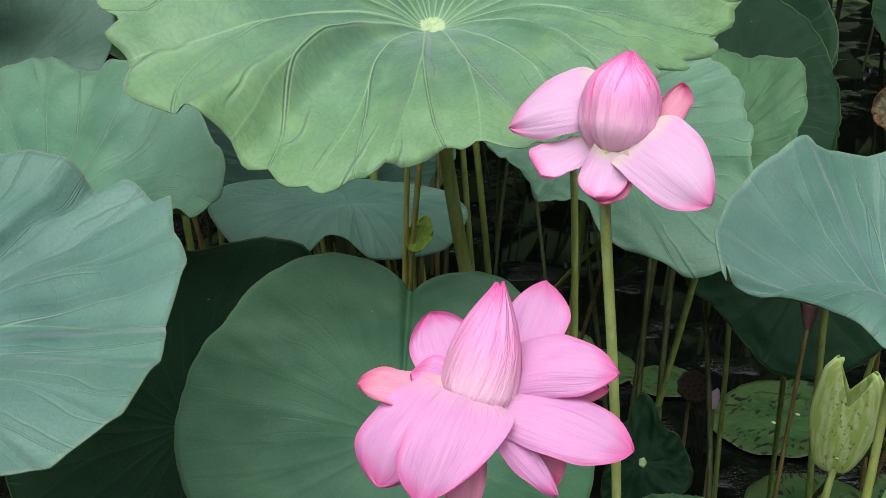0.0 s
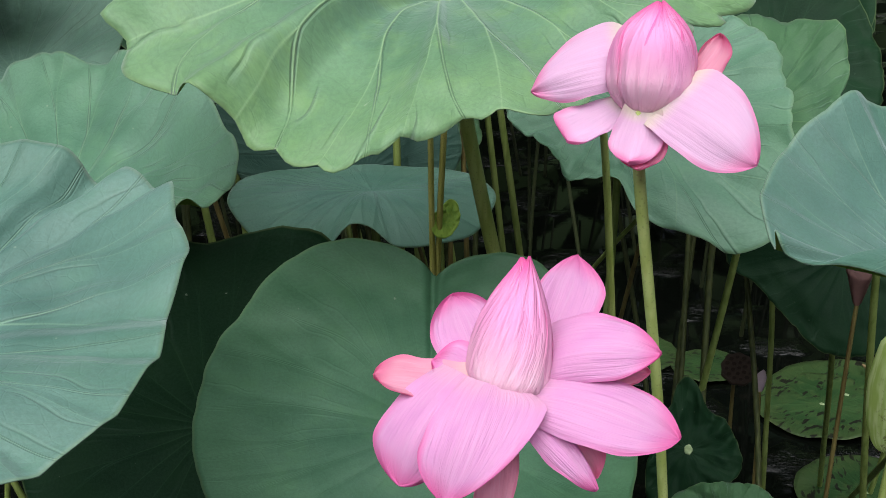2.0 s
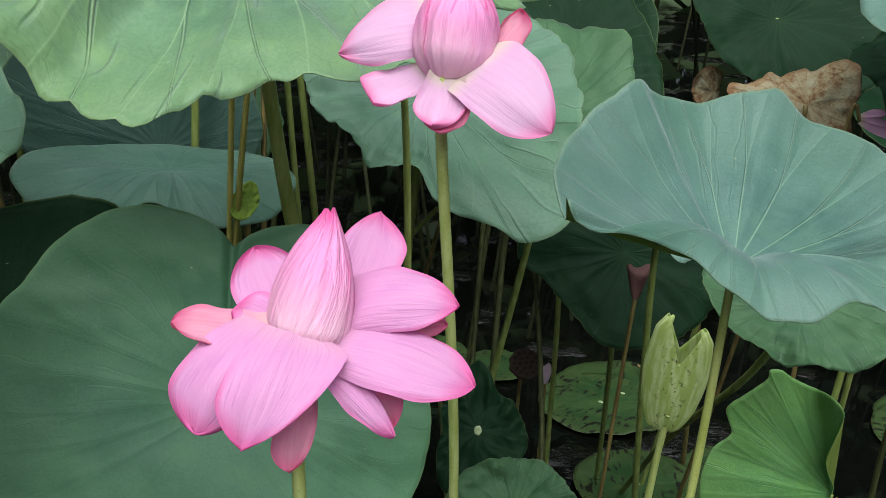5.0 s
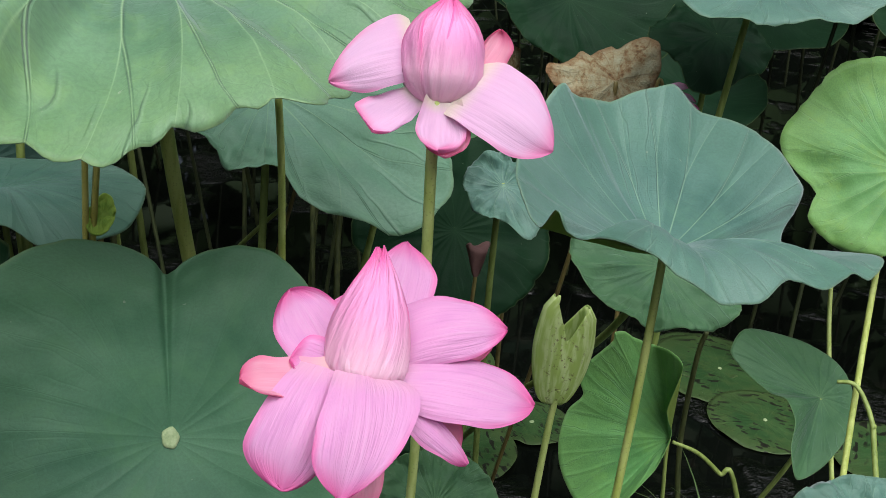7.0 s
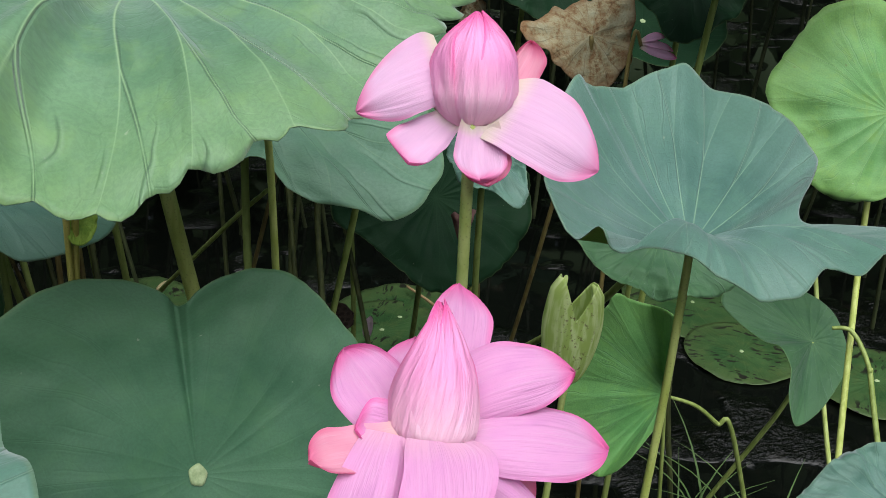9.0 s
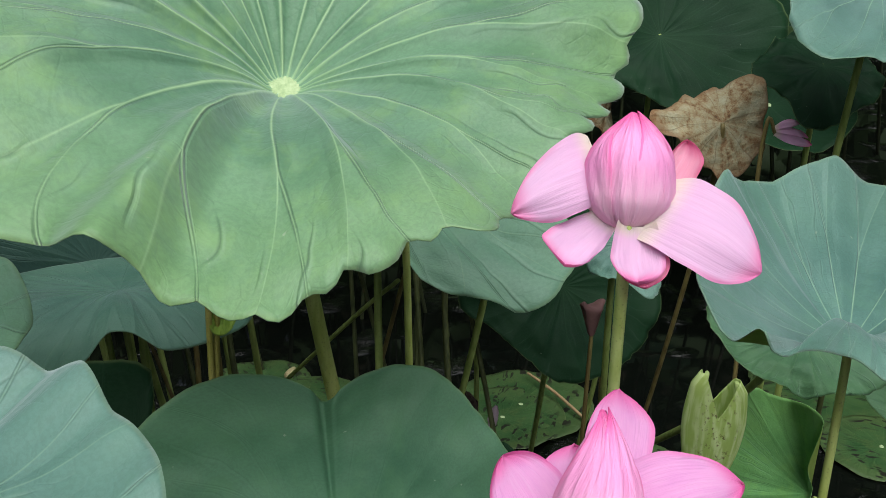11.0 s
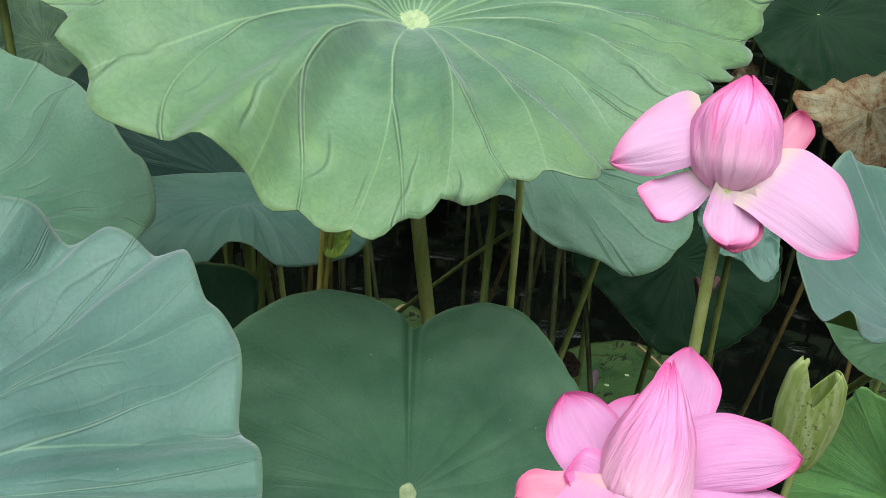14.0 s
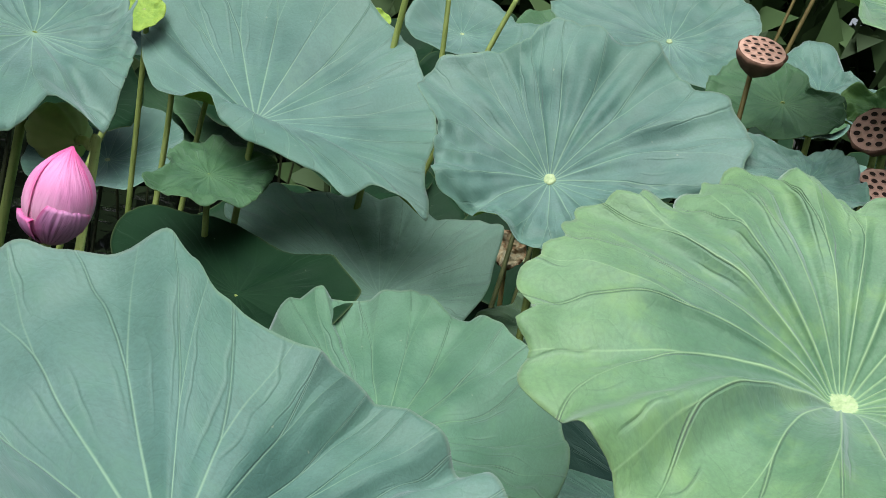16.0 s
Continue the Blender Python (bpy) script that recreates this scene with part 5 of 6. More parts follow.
def lotus_flower(label, at, face, petals, heart, root, tone, seed, wraps, size=1.0):
    """face: heading, pitch and lean of the flower's own frame (x right, y away, z up, in centimetres).
    wraps: heading, spread, girth, height, slant and tilt of each petal folded round the heart."""
    thing = base("lotus_flower", root[0], root[1], -0.02, label, "lotus flower")
    yaw, pitch, roll = face
    m = Matrix.Translation((-root[0], -root[1], 0.02)) @ pose(*at, 0, 0, yaw) @ pose(0, 0, 0, pitch) @ pose(0, 0, 0, 0, -roll) @ Matrix.Scale(size, 4)
    for k, (name, b, t, left, right, swell, foot, tip, mat) in enumerate(petals):
        thick(part(name, leaf_of_flower(b, t, left, right, swell, foot, tip, seed + k), mat, thing), 0.0005).matrix_basis = m
    height, girth, fat, taper, shift, sway = heart
    h = m @ Matrix.Translation(Vector(shift) * 0.01) @ pose(0, 0, 0, -0.35 * pitch, sway, 0)
    for k, (start, spread, size, grow, lean, tip) in enumerate(wraps):
        thick(part("inner_petal", heart_mesh(height * 0.01 * grow, girth * 0.01 * size, fat, taper, start, spread, lean, seed + 40 + k), tone, thing), 0.0005).matrix_basis = h @ pose(0, 0, 0, 0, tip, 0)
    top = h.translation
    up = h.to_3x3() @ Vector((0, 0, 1))
    pts = [top + 0.006 * up, top - 0.03 * up, top.lerp(Vector(), 0.25) + Vector((0.004, 0, 0)), top.lerp(Vector(), 0.6) + Vector((-0.006, 0, 0)), Vector()]
    part("stem", tube(pts, [0.0052, 0.0041, 0.0042, 0.0046, 0.0052], 14), STEM_FLOWER, thing)
    return thing


def seed_pod(label, at, turn, root, r, mat, face_mat):
    """A dry pod: a ribbed funnel with a flat face full of seed holes."""
    thing = base("seed_pod", root[0], root[1], -0.02, label, "seed pod", "dry seed pods")
    m = Matrix.Translation((-root[0], -root[1], 0.02)) @ pose(*at, *turn)
    bm = bmesh.new()
    rings = []
    for q, z in ((0.16, -1.25), (0.3, -1.15), (0.62, -0.85), (0.9, -0.4), (1.02, -0.12), (1.0, 0.0), (0.93, 0.03)):
        rings.append([bm.verts.new((r * q * (1 + 0.05 * math.cos(9 * a) + 0.04 * math.cos(3 * a + 1)) * math.cos(a), r * q * (1 + 0.05 * math.cos(9 * a)) * math.sin(a), r * z)) for a in (2 * math.pi * k / 36 for k in range(36))])
    for a, b in zip(rings, rings[1:]):
        for k in range(36):
            bm.faces.new((a[k], a[(k + 1) % 36], b[(k + 1) % 36], b[k]))
    bm.faces.new(rings[0][::-1])
    part("body", bm, mat, thing).matrix_basis = m
    bm = bmesh.new()
    bmesh.ops.create_circle(bm, cap_ends=True, segments=36, radius=r * 0.95)
    for v in bm.verts:
        v.co.z = 0.03 * r
    part("face", bm, face_mat, thing, "flat face with seed holes").matrix_basis = m
    spots = [(0, 0)] + [(0.36 * math.cos(a), 0.36 * math.sin(a)) for a in (k * math.pi / 3 + 0.2 for k in range(6))] + [(0.70 * math.cos(a), 0.70 * math.sin(a)) for a in (k * math.pi / 6 for k in range(12))]
    for k, (x, y) in enumerate(spots):
        bm = bmesh.new()
        n = 12
        size = r * (0.125 + 0.015 * math.sin(k * 2.3))
        rows = [[bm.verts.new((r * x + size * q * math.cos(a), r * y + 0.85 * size * q * math.sin(a), r * z)) for a in (2 * math.pi * i / n for i in range(n))] for q, z in ((1.3, 0.03), (1.12, 0.09), (0.95, 0.06))]
        for a, b in zip(rows, rows[1:]):
            for i in range(n):
                bm.faces.new((a[i], a[(i + 1) % n], b[(i + 1) % n], b[i]))
        cell = part("seed_cell", bm, face_mat, thing)
        cell.matrix_basis = m
        # flat dark disc, painted as the shaded depth of the seed hole
        bm = bmesh.new()
        bm.faces.new([bm.verts.new((r * x + size * math.cos(a), r * y + 0.85 * size * math.sin(a), r * 0.045)) for a in (2 * math.pi * i / n for i in range(n))])
        hole = part("hole", bm, HOLE_SHADE, cell, "flat dark disc for the shade in a seed hole")
    top = m @ Vector((0, 0, -1.2 * r))
    up = m.to_3x3() @ Vector((0, 0, 1))
    part("stem", tube([top + 0.004 * up, top - 0.03 * up, top.lerp(Vector(), 0.3) - 0.01 * up, top.lerp(Vector(), 0.7), Vector()], [0.0042, 0.004, 0.0042, 0.0046, 0.005]), STEM_BROWN, thing)
    return thing


def dry_bud(label, at, root):
    thing = base("dry_lotus_head", root[0], root[1], -0.02, label, "seed head")
    m = Matrix.Translation((at[0] - root[0], at[1] - root[1], at[2] + 0.02))
    bm = bmesh.new()
    rings = []
    for q, z in ((0.15, -0.055), (0.3, -0.05), (0.55, -0.03), (0.85, -0.008), (1.0, 0.0), (0.8, 0.004), (0.3, 0.0)):
        rings.append([bm.verts.new((0.021 * q * (1 + 0.14 * math.cos(5 * a)) * math.cos(a), 0.017 * q * math.sin(a), z + (0.006 * math.cos(2 * a) if q > 0.7 else 0))) for a in (2 * math.pi * k / 20 for k in range(20))])
    for a, b in zip(rings, rings[1:]):
        for k in range(20):
            bm.faces.new((a[k], a[(k + 1) % 20], b[(k + 1) % 20], b[k]))
    bm.faces.new(rings[-1])
    part("head", bm, DUSKY, thing).matrix_basis = m
    top = m @ Vector((0, 0, -0.052))
    part("stem", tube([top, top + Vector((-0.004, 0, -0.08)), top.lerp(Vector(), 0.5), Vector()], [0.0035, 0.0038, 0.004, 0.0045], 8), STEM_BROWN, thing)


def rolled_leaf(label, at, root, height=0.140, wide=0.038):
    """A young leaf, still folded to a flat pouch: a dip between two horned tops whose margins curl inward."""
    thing = base("rolled_leaf", root[0], root[1], -0.02, label, "rolled leaf")
    m = Matrix.Translation((-root[0], -root[1], 0.02)) @ pose(*at, -4, 5, -16)
    bm = bmesh.new()
    lay = bm.loops.layers.uv.new("map")
    n, rows = 48, []
    for j in range(29):
        u = j / 28
        a = wide * (0.16 + 0.84 * math.sin(math.pi * (0.05 + 0.62 * u**0.75)) ** 0.8) * (1 - 0.10 * max(0.0, u - 0.6) / 0.4)
        row = []
        for i in range(n):
            p = 2 * math.pi * i / n
            x, y = a * math.cos(p), 0.46 * a * math.sin(p)
            dip = max(0.0, 1 - abs(x) / (0.70 * wide)) ** 1.15
            front = 0.5 - 0.5 * math.sin(p)
            top = height * (1 - (0.30 + 0.08 * front) * dip - (0.07 if x > 0 else 0.0) * (1 - dip))
            # ribs fan out from the foot; the front has a seam where the halves meet
            y += 0.0011 * math.sin(22 * p) * (1 - u) ** 0.4 + (0.002 * math.exp(-(x / 0.0045) ** 2) * (0.2 + 0.8 * u) if y < 0 else 0.0)
            inward = 1 - 0.22 * max(0.0, (u - 0.9) / 0.1) * (1 - dip)
            row.append(bm.verts.new((x * inward, y, top * u)))
        rows.append(row)
    for j in range(28):
        for i in range(n):
            k = (i + 1) % n
            f = bm.faces.new((rows[j][i], rows[j][k], rows[j + 1][k], rows[j + 1][i]))
            for loop, (p, q) in zip(f.loops, ((i, j), (i + 1, j), (i + 1, j + 1), (i, j + 1))):
                loop[lay].uv = (p / n, q / 28)
    bm.faces.new(rows[0][::-1])
    thick(part("blade", bm, YOUNG, thing), 0.001).matrix_basis = m
    for side, lift in ((-1, 0.0), (1, -0.011)):
        pts = [(side * 0.0235, -0.003, height * 0.80 + lift), (side * 0.021, -0.006, height * 0.90 + lift), (side * 0.0185, -0.004, height * 0.985 + lift), (side * 0.0165, 0.0, height * 1.0 + lift)]
        part("curl", tube(pts, [0.002, 0.0036, 0.0032, 0.0012], 10), YOUNG, thing, "curled-in leaf margin").matrix_basis = m
    top = m @ Vector((0, 0, 0.004))
    part("stem", tube([top + Vector((0, -0.012, 0.022)), top + Vector((0, -0.006, 0)), top + Vector((-0.005, 0, -0.10)), top.lerp(Vector(), 0.6), Vector()], [0.0028, 0.0040, 0.0045, 0.005, 0.0055]), STEM_FLOWER, thing)


def young_material():
    k = Net("young_leaf")
    u, v = k.uv()
    mp = k.n.new("ShaderNodeMapping")
    mp.inputs["Scale"].default_value = (26.0, 3.0, 1.0)
    k.l.new(k.coords("UV"), mp.inputs["Vector"])
    ribs = k.noise(mp.outputs[0], 1.0, 2.0)
    c = k.mix(k.smooth(ribs, 0.4, 0.62), (0.50, 0.66, 0.18), (0.72, 0.84, 0.40))
    fleck = k.noise(k.coords("Object"), 170.0, 4.0, 0.7)
    c = k.mix(k.math("MULTIPLY", k.smooth(fleck, 0.55, 0.68), k.math("MULTIPLY", k.math("SUBTRACT", 1.0, k.smooth(k.math("ABSOLUTE", k.math("SUBTRACT", u, 0.75)), 0.03, 0.16)), 0.85)), c, (0.12, 0.10, 0.025))
    k.bump(ribs, 0.6, 0.002)
    return k.finish(c, 0.5, 0.4, c, 0.35)


YOUNG = young_material()


def pink_bud(label, at, root):
    thing = base("lotus_bud", root[0], root[1], -0.02, label, "lotus bud")
    m = Matrix.Translation((-root[0], -root[1], 0.02)) @ pose(*at, 4, 6, 20)
    for k, (start, spread, grow, size) in enumerate(((250, 200, 1.0, 1.0), (20, 190, 0.98, 0.985), (140, 200, 0.99, 0.98), (300, 90, 0.55, 1.05), (215, 80, 0.30, 1.04))):
        thick(part("petal", heart_mesh(0.100 * grow, 0.0325 * size, min(0.42 / grow, 0.9), 1.3, start, spread, 12, 70 + k), PETAL_BUD if k < 3 else PETAL, thing), 0.0005).matrix_basis = m
    top = m.translation
    part("stem", tube([top + Vector((0, 0, 0.006)), top - Vector((0, 0, 0.05)), top.lerp(Vector(), 0.5), Vector()], [0.006, 0.005, 0.0052, 0.006]), STEM_FLOWER, thing)


def green_pod(label, at, root):
    """A fat green pod, ribbed lengthwise, with a brown tip."""
    thing = base("green_pod", root[0], root[1], -0.02, label, "seed pod")
    m = Matrix.Translation((-root[0], -root[1], 0.02)) @ pose(*at, 90, 15, 75)
    bm = bmesh.new()
    rings = []
    for j in range(13):
        u = j / 12
        q = math.sin(math.pi * (0.04 + 0.93 * u)) ** 0.7
        rings.append([bm.verts.new((0.038 * q * (1 + 0.05 * math.cos(11 * a)) * math.cos(a), 0.034 * q * (1 + 0.05 * math.cos(11 * a)) * math.sin(a), 0.085 * (u - 0.5))) for a in (2 * math.pi * k / 44 for k in range(44))])
    for a, b in zip(rings, rings[1:]):
        for k in range(44):
            bm.faces.new((a[k], a[(k + 1) % 44], b[(k + 1) % 44], b[k]))
    part("body", bm, GREENPOD, thing).matrix_basis = m
    bm = bmesh.new()
    bmesh.ops.create_cone(bm, cap_ends=True, segments=12, radius1=0.008, radius2=0.003, depth=0.014)
    part("tip", bm, DUSKY, thing, "dry brown tip").matrix_basis = m @ Matrix.Translation((0, 0, -0.046))
    top = m @ Vector((0, 0, 0.038))
    part("stem", tube([top, top + Vector((0.02, 0, -0.005)), top + Vector((0.03, 0.0, -0.06)), top.lerp(Vector(), 0.5) + Vector((0.015, 0, 0)), Vector()], [0.006, 0.0055, 0.0055, 0.006, 0.0065]), STEM_FLOWER, thing)


def wilted_petals(label, at):
    thing = base("wilted_petals", at[0], at[1], at[2], label, "petals")
    for k, (b, t, l, r) in enumerate((((-3, 0, 1), (4, 0, -1), (0, 0.5, 1.4), (0.4, -0.5, 0)), ((-3, 0, 0.6), (4.5, -0.5, -2.2), (0.5, 0, 0.1), (0.2, -0.6, -1.6)), ((-3, 0, 1.4), (2.5, 0.4, 1.6), (-0.4, 0.4, 2.6), (0.2, 0.1, 1.2)))):
        thick(part("petal", leaf_of_flower(b, t, l, r, 0.3, 0.4, 0.7, 90 + k, 8, 12), PETAL_PALE, thing), 0.0005)
    part("stalk", tube([(-0.03, 0, 0.006), (-0.045, 0.004, 0.02), (-0.05, 0.01, -0.2), (-0.05, 0.02, -at[2] - 0.02)], [0.003, 0.0035, 0.004, 0.005], 8), STEM_BROWN, thing)


def fallen_petal(label, at):
    thing = base("fallen_petal", at[0], at[1], at[2], label, "petal")
    thick(part("petal", leaf_of_flower((0, 0, -2.5), (0.4, 0, 2.2), (-1.2, 0, -0.6), (1.2, 0.3, -0.6), 0.4, 0.6, 0.7, 97, 8, 12), MAUVE, thing), 0.0005)
    part("stalk", tube([(0, 0, -0.024), (0.004, 0.01, -0.1), (0.01, 0.03, -at[2] - 0.02)], [0.002, 0.003, 0.004], 8), STEM_BROWN, thing)


def fallen_bud(label, at):
    bm = bmesh.new()
    bmesh.ops.create_uvsphere(bm, u_segments=16, v_segments=10, radius=1.0)
    for v in bm.verts:
        v.co = Vector((v.co.x * 0.016 * (1 + 0.25 * v.co.x), v.co.y * 0.008, v.co.z * 0.008))
    ob = part("fallen_bud", bm, PALEBUD)
    ob.matrix_basis = pose(at[0], at[1], at[2], 0, -25, 30)
    tagged(ob, label, "flower bud")


def dry_stick(label, pts):
    ob = part("dry_stick", tube([Vector(p) for p in pts], [0.0042, 0.0050, 0.0046]), STRAW)
    tagged(ob, label, "stick")


def arching_stem(label, pts):
    root = pts[-1]
    thing = base("arching_stem", root[0], root[1], root[2], label, "plant stem")
    part("stem", tube([Vector(p) - Vector(root) for p in pts], [0.003, 0.0036, 0.004, 0.0044, 0.005]), STEM, thing)


STRAW = plain("dry_straw", (0.20, 0.13, 0.06), (0.38, 0.27, 0.14), 90.0, 0.7, 0.4)
MAUVE = plain("mauve_petal", (0.30, 0.22, 0.28), (0.50, 0.40, 0.46), 60.0, 0.6, 0.3)
PALEBUD = plain("pale_bud", (0.36, 0.30, 0.14), (0.55, 0.48, 0.26), 90.0, 0.6, 0.3)
GRASSY = plain("grass_blade", (0.05, 0.10, 0.03), (0.10, 0.18, 0.05), 60.0, 0.6, 0.2)


# ---- flowers, stems and small things in their places ----
LOWER_PETALS = (
    ("petal", (-1.1, -2.1, 0.9), (-4.1, -4.6, -5.0), (-5.2, -4.5, -1.9), (1.8, -3.0, -0.6), 2.0, 0.62, 0.45, PETAL),
    ("petal", (-2.5, -0.8, 1.4), (-6.6, -2.5, -4.2), (-7.8, -1.1, -1.3), (-3.4, -2.3, -2.7), 2.0, 0.60, 0.65, PETAL),
    ("petal", (-2.1, -0.6, 1.2), (-7.7, -1.3, 1.8), (-5.6, 0.4, 2.8), (-5.7, -1.8, 0.7), -1.0, 0.50, 0.90, PETAL_SALMON),
    ("petal", (-1.3, -0.2, 0.6), (-4.4, 0.2, 2.3), (-2.5, 0.9, 3.4), (-3.4, -1.1, 0.8), -0.5, 0.80, 0.70, PETAL),
    ("petal", (-1.4, 1.1, 1.3), (-3.1, 3.2, 6.0), (-4.4, 2.3, 3.0), (-0.2, 2.8, 4.4), -0.8, 0.60, 0.75, PETAL),
    ("petal", (1.7, 1.7, 1.7), (4.7, 3.2, 7.8), (1.8, 2.8, 5.7), (6.0, 2.3, 5.1), -0.6, 0.55, 0.50, PETAL),
    ("petal", (1.5, 0.4, 1.7), (8.5, -1.3, 1.8), (4.4, 0.9, 4.4), (4.9, -1.8, 0.6), 1.8, 0.85, 0.65, PETAL),
    ("petal", (1.8, 0.8, 0.9), (8.0, 0.2, 0.7), (4.9, 1.5, 2.3), (5.7, 0.2, -0.2), 0.5, 0.60, 0.75, PETAL_SALMON),
    ("petal", (0.9, -1.1, 0.2), (8.9, -2.5, -2.8), (6.1, -0.9, 0.5), (4.4, -3.6, -2.9), 1.6, 0.65, 0.85, PETAL),
    ("petal", (0.6, -1.1, -0.4), (4.2, -2.5, -5.2), (1.1, -2.3, -3.0), (3.1, -1.5, -2.5), 1.0, 0.50, 0.35, PETAL),
    ("petal", (1.3, -0.2, -0.5), (4.4, -0.8, -4.9), (1.9, -0.6, -3.0), (4.8, -0.2, -2.8), 0.6, 0.50, 0.60, PETAL_SALMON),
    ("petal", (-0.6, 0.8, -1.2), (-1.7, -0.8, -7.0), (-2.6, -0.5, -5.4), (0.0, -0.2, -4.4), 0.8, 0.50, 1.00, PETAL_SALMON),
    ("petal", (0.0, 2.1, 0.5), (1.7, 4.2, 5.3), (-1.0, 3.8, 4.0), (3.0, 3.6, 3.5), -0.5, 0.70, 0.80, PETAL),
)
UPPER_PETALS = (
    ("petal", (-1.5, 0.6, 3.8), (-8.0, -1.4, 1.3), (-3.5, 1.0, 6.5), (-4.4, -1.2, 0.9), 1.4, 0.90, 0.35, PETAL_PALE),
    ("petal", (-1.3, -0.4, 0.7), (-4.8, -2.4, -2.2), (-6.0, -1.4, -0.1), (-2.8, -2.2, -1.7), -0.8, 0.50, 1.25, PETAL_PALE),
    ("petal", (0.0, -1.3, 0.2), (-0.2, -3.5, -3.3), (-1.8, -3.0, -1.8), (1.8, -2.8, -2.0), -0.8, 0.70, 1.30, PETAL_PALE),
    ("petal", (0.2, -0.9, -0.2), (0.4, -3.0, -3.7), (-1.4, -2.4, -2.2), (2.1, -2.2, -2.0), -0.5, 0.60, 1.20, PETAL_SALMON),
    ("petal", (1.5, -1.0, 1.3), (7.9, -3.0, -2.9), (4.7, -0.8, 3.1), (3.4, -3.6, -2.8), 1.8, 0.85, 0.80, PETAL_PALE),
    ("petal", (2.0, 0.7, 1.9), (4.4, 1.3, 6.0), (3.0, 1.2, 4.7), (5.2, 0.7, 4.2), -0.4, 0.75, 0.85, PETAL_SALMON),
    ("petal", (-0.9, 1.9, 1.9), (-2.4, 3.9, 5.0), (-3.2, 3.5, 3.1), (0.2, 3.7, 4.3), -0.4, 0.70, 0.90, PETAL_PALE),
)
lotus_flower("wide-open pink lotus flower on a green stem", (0.178, 0.551, 1.239), (2, -24, 3), LOWER_PETALS, (8.5, 2.35, 0.20, 1.20, (-0.4, 0.2, -0.3), 13), (0.164, 0.620), PETAL_BUD, seed=3, wraps=((300, 215, 1.0, 1.0, 26, 1.0), (110, 250, 0.97, 0.975, 10, 0), (214, 165, 1.05, 0.985, 62, -1.6), (335, 95, 1.035, 0.80, -20, 1.0)))
lotus_flower("pink lotus flower with an egg-shaped closed heart", (0.267, 0.695, 1.362), (-18, -20, 0), UPPER_PETALS, (8.2, 2.90, 0.36, 1.75, (-0.2, 0.3, -0.2), 3), (0.380, 1.000), PETAL_BUD, seed=23, wraps=((258, 185, 1.03, 0.99, 10, 0), (32, 190, 1.035, 0.985, 17, 1.5), (140, 190, 0.99, 0.97, 8, 0), (330, 120, 0.985, 1.0, -12, 2.0)), size=0.94)

BARE_STEMS = (
    ((0.277, 1.215, 1.235), (0.322, 1.506), 0.0052, STEM_LIT),
    ((0.356, 1.500, 0.995), (-0.016, 2.490), 0.0042, STEM),
    ((0.080, 1.305, 1.380), (0.067, 1.424), 0.0042, STEM_POD),
    ((0.112, 1.312, 1.380), (0.054, 1.435), 0.0045, STEM_POD),
    ((0.333, 1.740, 1.077), (0.157, 1.322), 0.0040, STEM_SHADE),
    ((0.306, 1.671, 1.102), (0.435, 1.417), 0.0045, STEM_SHADE),
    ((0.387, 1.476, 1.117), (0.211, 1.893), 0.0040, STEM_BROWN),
    ((0.485, 1.836, 0.998), (0.390, 1.389), 0.0055, STEM_SHADE),
    ((0.521, 1.874, 0.978), (0.400, 1.432), 0.0050, STEM_SHADE),
    ((0.031, 1.723, 1.052), (0.045, 1.269), 0.0045, STEM_SHADE),
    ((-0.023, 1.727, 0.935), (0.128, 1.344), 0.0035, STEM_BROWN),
    ((0.111, 1.549, 1.006), (0.220, 1.152), 0.0050, STEM_SHADE),
    ((0.516, 1.736, 0.900), (0.493, 1.319), 0.0065, STEM_SHADE),
    ((0.571, 1.812, 0.845), (0.562, 1.417), 0.0055, STEM_SHADE),
    ((-0.198, 1.978, 1.333), (-0.069, 1.801), 0.0060, STEM_SHADE),
    ((-0.157, 1.934, 1.328), (-0.162, 1.730), 0.0070, STEM_SHADE),
    ((-0.483, 2.012, 1.351), (-0.526, 1.833), 0.0060, STEM_SHADE),
    ((-0.552, 2.094, 1.342), (-0.647, 1.901), 0.0060, STEM_SHADE),
    ((1.319, 1.358, 0.827), (1.265, 0.948), 0.0046, STEM_FLOWER),
    ((1.221, 1.550, 0.653), (1.276, 1.550), 0.0060, STEM_SHADE),
    ((-0.747, 1.739, 1.742), (-0.733, 1.828), 0.0070, STEM),
    ((-0.721, 1.862, 1.745), (-0.693, 1.957), 0.0060, STEM),
    ((-0.602, 1.907, 1.773), (-1.001, 1.826), 0.0060, STEM),
    ((-1.164, 1.680, 1.490), (-1.100, 1.600), 0.0065, STEM),
    ((-1.089, 1.700, 1.490), (-1.040, 1.640), 0.0060, STEM),
    ((-0.979, 1.300, 1.411), (-0.950, 1.200), 0.0055, STEM),
    ((-0.114, 2.300, 1.953), (-0.505, 2.410), 0.0050, STEM_BROWN),
    ((-0.164, 2.399, 1.946), (-0.569, 2.438), 0.0040, STEM_BROWN),
)
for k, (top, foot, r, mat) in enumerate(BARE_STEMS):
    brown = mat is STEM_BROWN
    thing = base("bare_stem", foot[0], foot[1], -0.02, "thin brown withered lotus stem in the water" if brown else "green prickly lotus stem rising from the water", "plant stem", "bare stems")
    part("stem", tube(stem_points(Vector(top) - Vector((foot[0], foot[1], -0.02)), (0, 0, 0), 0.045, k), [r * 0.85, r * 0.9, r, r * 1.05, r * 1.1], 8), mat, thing)

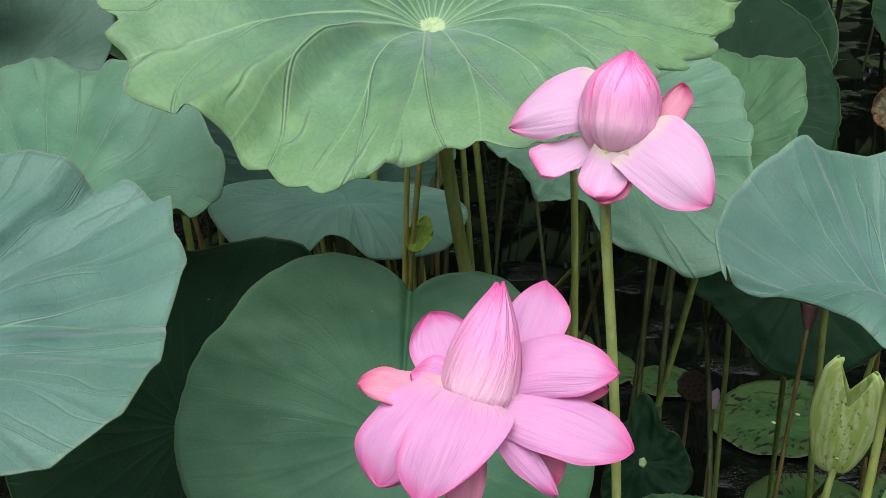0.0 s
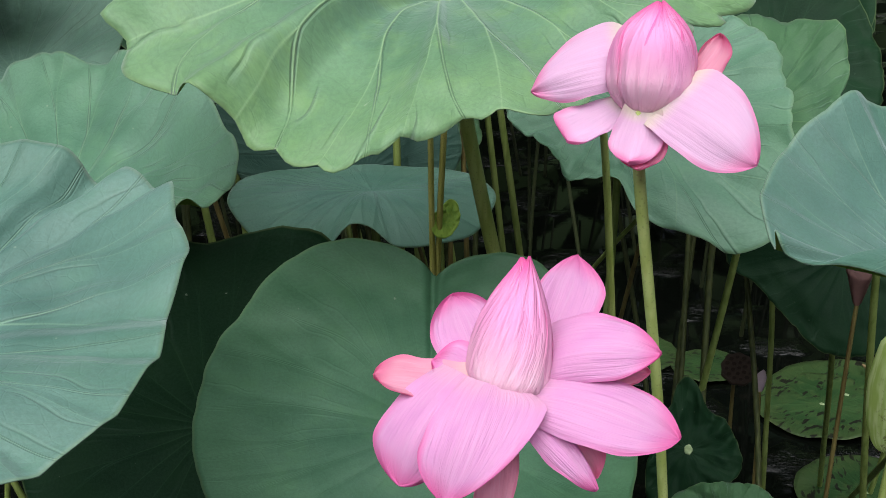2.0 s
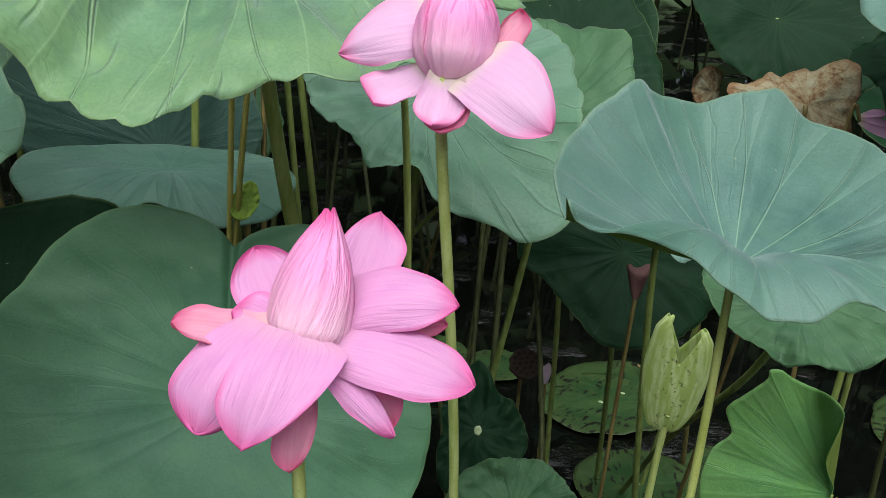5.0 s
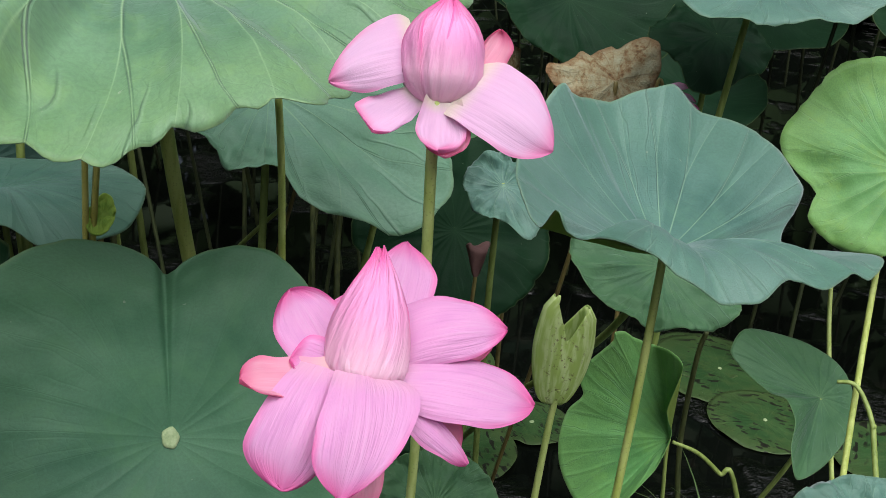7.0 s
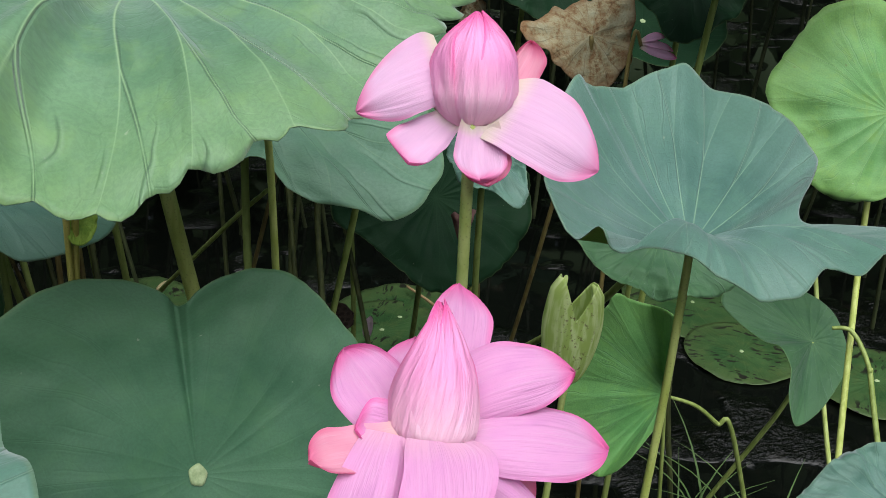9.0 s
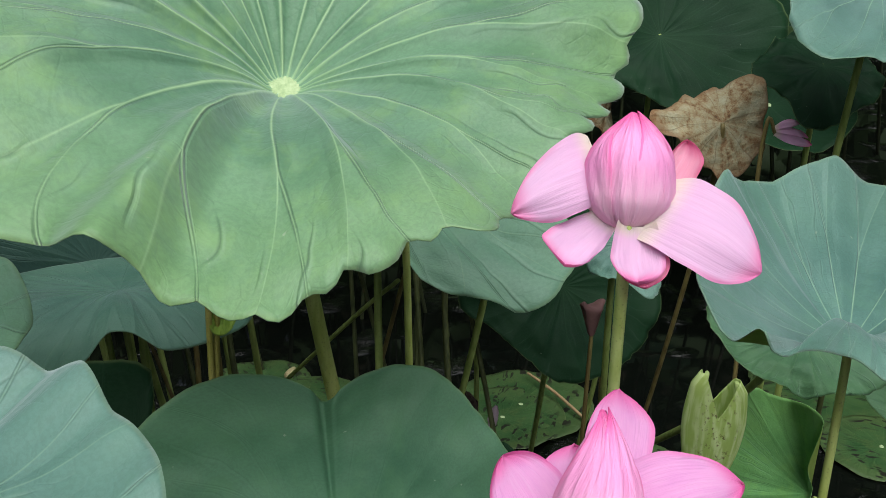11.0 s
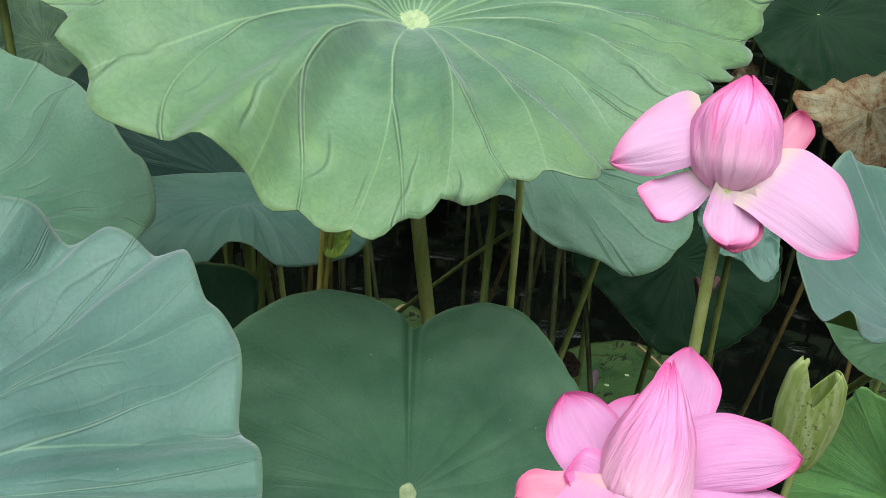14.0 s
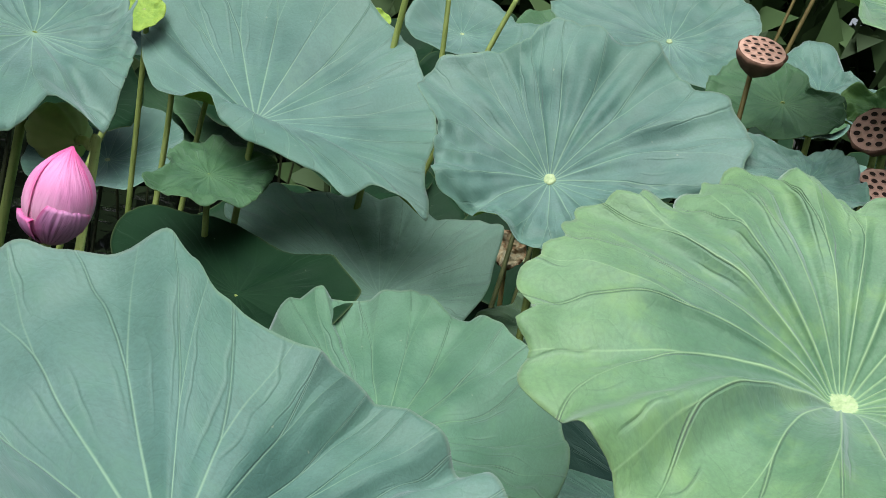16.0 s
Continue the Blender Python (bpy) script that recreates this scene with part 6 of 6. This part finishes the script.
seed_pod("dry brown lotus seed pod on a tall stem", (-0.109, 1.616, 1.742), (38, 0, 15), (-0.060, 1.520), 0.036, POD, POD_FACE)
seed_pod("dry brown lotus seed pod leaning over", (0.073, 1.632, 1.669), (62, 0, -20), (0.030, 1.450), 0.038, POD, POD_FACE)
seed_pod("dry brown lotus seed pod half hidden by leaves", (0.099, 1.583, 1.590), (50, 0, 10), (0.090, 1.450), 0.035, POD, POD_FACE)
seed_pod("dark rotten lotus seed pod low over the water", (0.612, 1.925, 0.505), (35, 0, 0), (0.612, 2.025), 0.036, ROTTEN, ROTTEN)
dry_bud("small faded pink-brown seed head on a thin stem", (0.698, 1.533, 0.883), (0.668, 1.553))
rolled_leaf("young rolled-up lotus leaf, pale green with brown flecks", (0.578, 1.023, 0.893), (0.548, 1.063))
pink_bud("closed pink lotus bud among the leaves", (-0.607, 0.803, 1.355), (-0.587, 0.853))
green_pod("fat green lotus seed pod lying sideways", (-0.785, 0.989, 1.429), (-0.735, 1.019))
wilted_petals("wilted pale pink petals hanging from a leaf", (1.070, 1.557, 1.129))
fallen_petal("pale mauve fallen petal standing on a low leaf", (0.613, 1.749, 0.576))
lotus_leaf("small torn yellow-green lotus leaf among the stems", (0.082, 1.330, 1.062), 0.020, (70, 0, 20), LIME, seed=61, ruffle=0.006, frill=0.0, wrinkle=0.001, ribs=0.003, root=(0.10, 1.42), hub=0.0, around=63, thick_stem=0.003,
           rim=((20, 0.9, 0.1), (70, 1.3, 0.1), (120, 0.8, 0.1), (180, 1.2, 0.1), (235, 1.5, 0.1), (300, 0.9, 0.1)))
dry_stick("dry straw-coloured stick lying on a floating leaf", ((1.165, 2.800, 0.036), (1.186, 2.650, 0.042), (1.206, 2.490, 0.034)))
fallen_bud("small pale fallen bud on a floating leaf", (0.277, 2.033, 0.588))
arching_stem("arching green stem of a young leaf", ((0.962, 1.265, 0.619), (1.006, 1.250, 0.599), (1.050, 1.240, 0.557), (1.088, 1.230, 0.513), (1.245, 1.200, -0.020)))
arching_stem("drooping green stem of a low leaf", ((1.144, 1.128, 0.785), (1.164, 1.105, 0.785), (1.168, 1.062, 0.740), (1.153, 1.015, 0.667), (1.006, 0.561, -0.020)))
GRASS = ((1.200, 1.441, 0.342), (1.153, 1.401, 0.257), (1.259, 1.436, 0.398), (1.331, 1.322, 0.355), (1.138, 1.420, 0.262), (1.308, 1.389, 0.400))
for k, spot in enumerate(GRASS):
    thing = base("grass_tuft", spot[0], spot[1], 0.0, "small tuft of green grass blades at the water", "grass", "grass tufts")
    rng = np.random.default_rng(200 + k)
    for j in range(5):
        a, ln = rng.uniform(0, 6.28), rng.uniform(0.16, 0.34) + max(0.0, spot[2] * 0.5)
        tip = Vector((math.cos(a), math.sin(a), 0)) * ln * 0.55
        bm = bmesh.new()
        rows = []
        for i in range(9):
            u = i / 8
            c = tip * u * u + Vector((0, 0, ln * (u - 0.45 * u * u)))
            w = Vector((-math.sin(a), math.cos(a), 0)) * 0.004 * (1 - u) ** 0.7
            rows.append([bm.verts.new(c - w), bm.verts.new(c + Vector((0, 0, -0.001))), bm.verts.new(c + w)])
        for p, q in zip(rows, rows[1:]):
            bm.faces.new((p[0], p[1], q[1], q[0]))
            bm.faces.new((p[1], p[2], q[2], q[1]))
        thick(part("blade", bm, GRASSY, thing), 0.0006)


# ---- the thicket of leaves beyond ----
rng = np.random.default_rng(11)
# three of the five tones carry painted shade
TONES = (DEEP_SHADE, MIDGREEN, DEEP_SHADE, GLAUCOUS, DEEP_SHADE)
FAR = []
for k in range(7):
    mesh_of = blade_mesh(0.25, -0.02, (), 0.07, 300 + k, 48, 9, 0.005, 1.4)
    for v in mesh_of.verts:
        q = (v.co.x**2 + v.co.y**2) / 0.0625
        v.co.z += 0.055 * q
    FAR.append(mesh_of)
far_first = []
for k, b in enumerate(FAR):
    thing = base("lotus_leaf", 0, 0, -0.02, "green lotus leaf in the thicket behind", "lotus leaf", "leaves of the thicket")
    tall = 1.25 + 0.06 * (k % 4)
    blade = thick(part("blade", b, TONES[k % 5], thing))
    blade.matrix_basis = pose(0, 0, tall, 32 + 4 * (k % 3), 0, 0)
    part("hub", hub_mesh(0.009), HUB, thing).matrix_basis = pose(0, 0, tall, 32 + 4 * (k % 3), 0, 0)
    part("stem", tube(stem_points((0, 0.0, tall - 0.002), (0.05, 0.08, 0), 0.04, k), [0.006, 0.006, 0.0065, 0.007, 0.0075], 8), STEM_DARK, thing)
    far_first.append(thing)
count = 0
for ring, (dist, step) in enumerate(((3.2, 8.0), (3.5, 4.5), (3.9, 4.5), (4.5, 4.0), (5.3, 4.0), (6.3, 3.5))):
    a = -62.0
    while a < 60.0:
        ang = radians(a + rng.uniform(-0.4, 0.4) * step)
        d = dist + rng.uniform(-0.15, 0.15)
        x, y = d * math.sin(ang), 0.05 + d * math.cos(ang)
        size = rng.uniform(0.85, 1.25)
        drop = rng.uniform(-0.4, 0.22) + (0.0 if ring < 2 else 0.12 * (ring - 1))
        m = pose(x, y, -0.02 + min(drop, 0.8), rng.uniform(-8, 8), rng.uniform(-8, 8), -math.degrees(ang) + rng.uniform(-35, 35))
        src = far_first[int(rng.integers(0, 7))]
        if count < 7:
            src = far_first[count]
            src.matrix_basis = m
        else:
            copy_thing(src, m)
        count += 1
        a += step * rng.uniform(0.8, 1.2)

# ---- added, unseen trees that close the pond and keep the sky off its water ----
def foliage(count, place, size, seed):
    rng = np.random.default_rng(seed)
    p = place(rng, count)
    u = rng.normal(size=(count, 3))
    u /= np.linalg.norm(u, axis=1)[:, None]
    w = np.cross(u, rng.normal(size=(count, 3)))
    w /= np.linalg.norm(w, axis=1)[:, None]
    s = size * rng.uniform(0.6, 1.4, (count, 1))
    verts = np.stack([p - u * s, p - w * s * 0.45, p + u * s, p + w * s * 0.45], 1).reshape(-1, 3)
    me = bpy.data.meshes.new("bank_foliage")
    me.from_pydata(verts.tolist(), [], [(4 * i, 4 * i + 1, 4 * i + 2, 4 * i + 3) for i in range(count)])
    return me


def screen_place(rng, n):
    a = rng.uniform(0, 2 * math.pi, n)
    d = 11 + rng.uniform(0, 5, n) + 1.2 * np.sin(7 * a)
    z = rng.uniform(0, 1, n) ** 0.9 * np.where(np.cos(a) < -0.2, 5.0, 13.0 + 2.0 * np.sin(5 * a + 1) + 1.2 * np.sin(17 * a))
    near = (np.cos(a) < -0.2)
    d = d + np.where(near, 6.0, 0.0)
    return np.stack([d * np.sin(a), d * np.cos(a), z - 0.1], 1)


SCREEN = plain("bank_foliage", (0.018, 0.040, 0.014), (0.06, 0.11, 0.035), 3.0, 0.6, 0.2)
me = foliage(75000, screen_place, 0.42, 5)
me.materials.append(SCREEN)
tagged(new("bank_foliage", me), "added dark green foliage that screens the pond from the sky", "woods", kind="stuff")
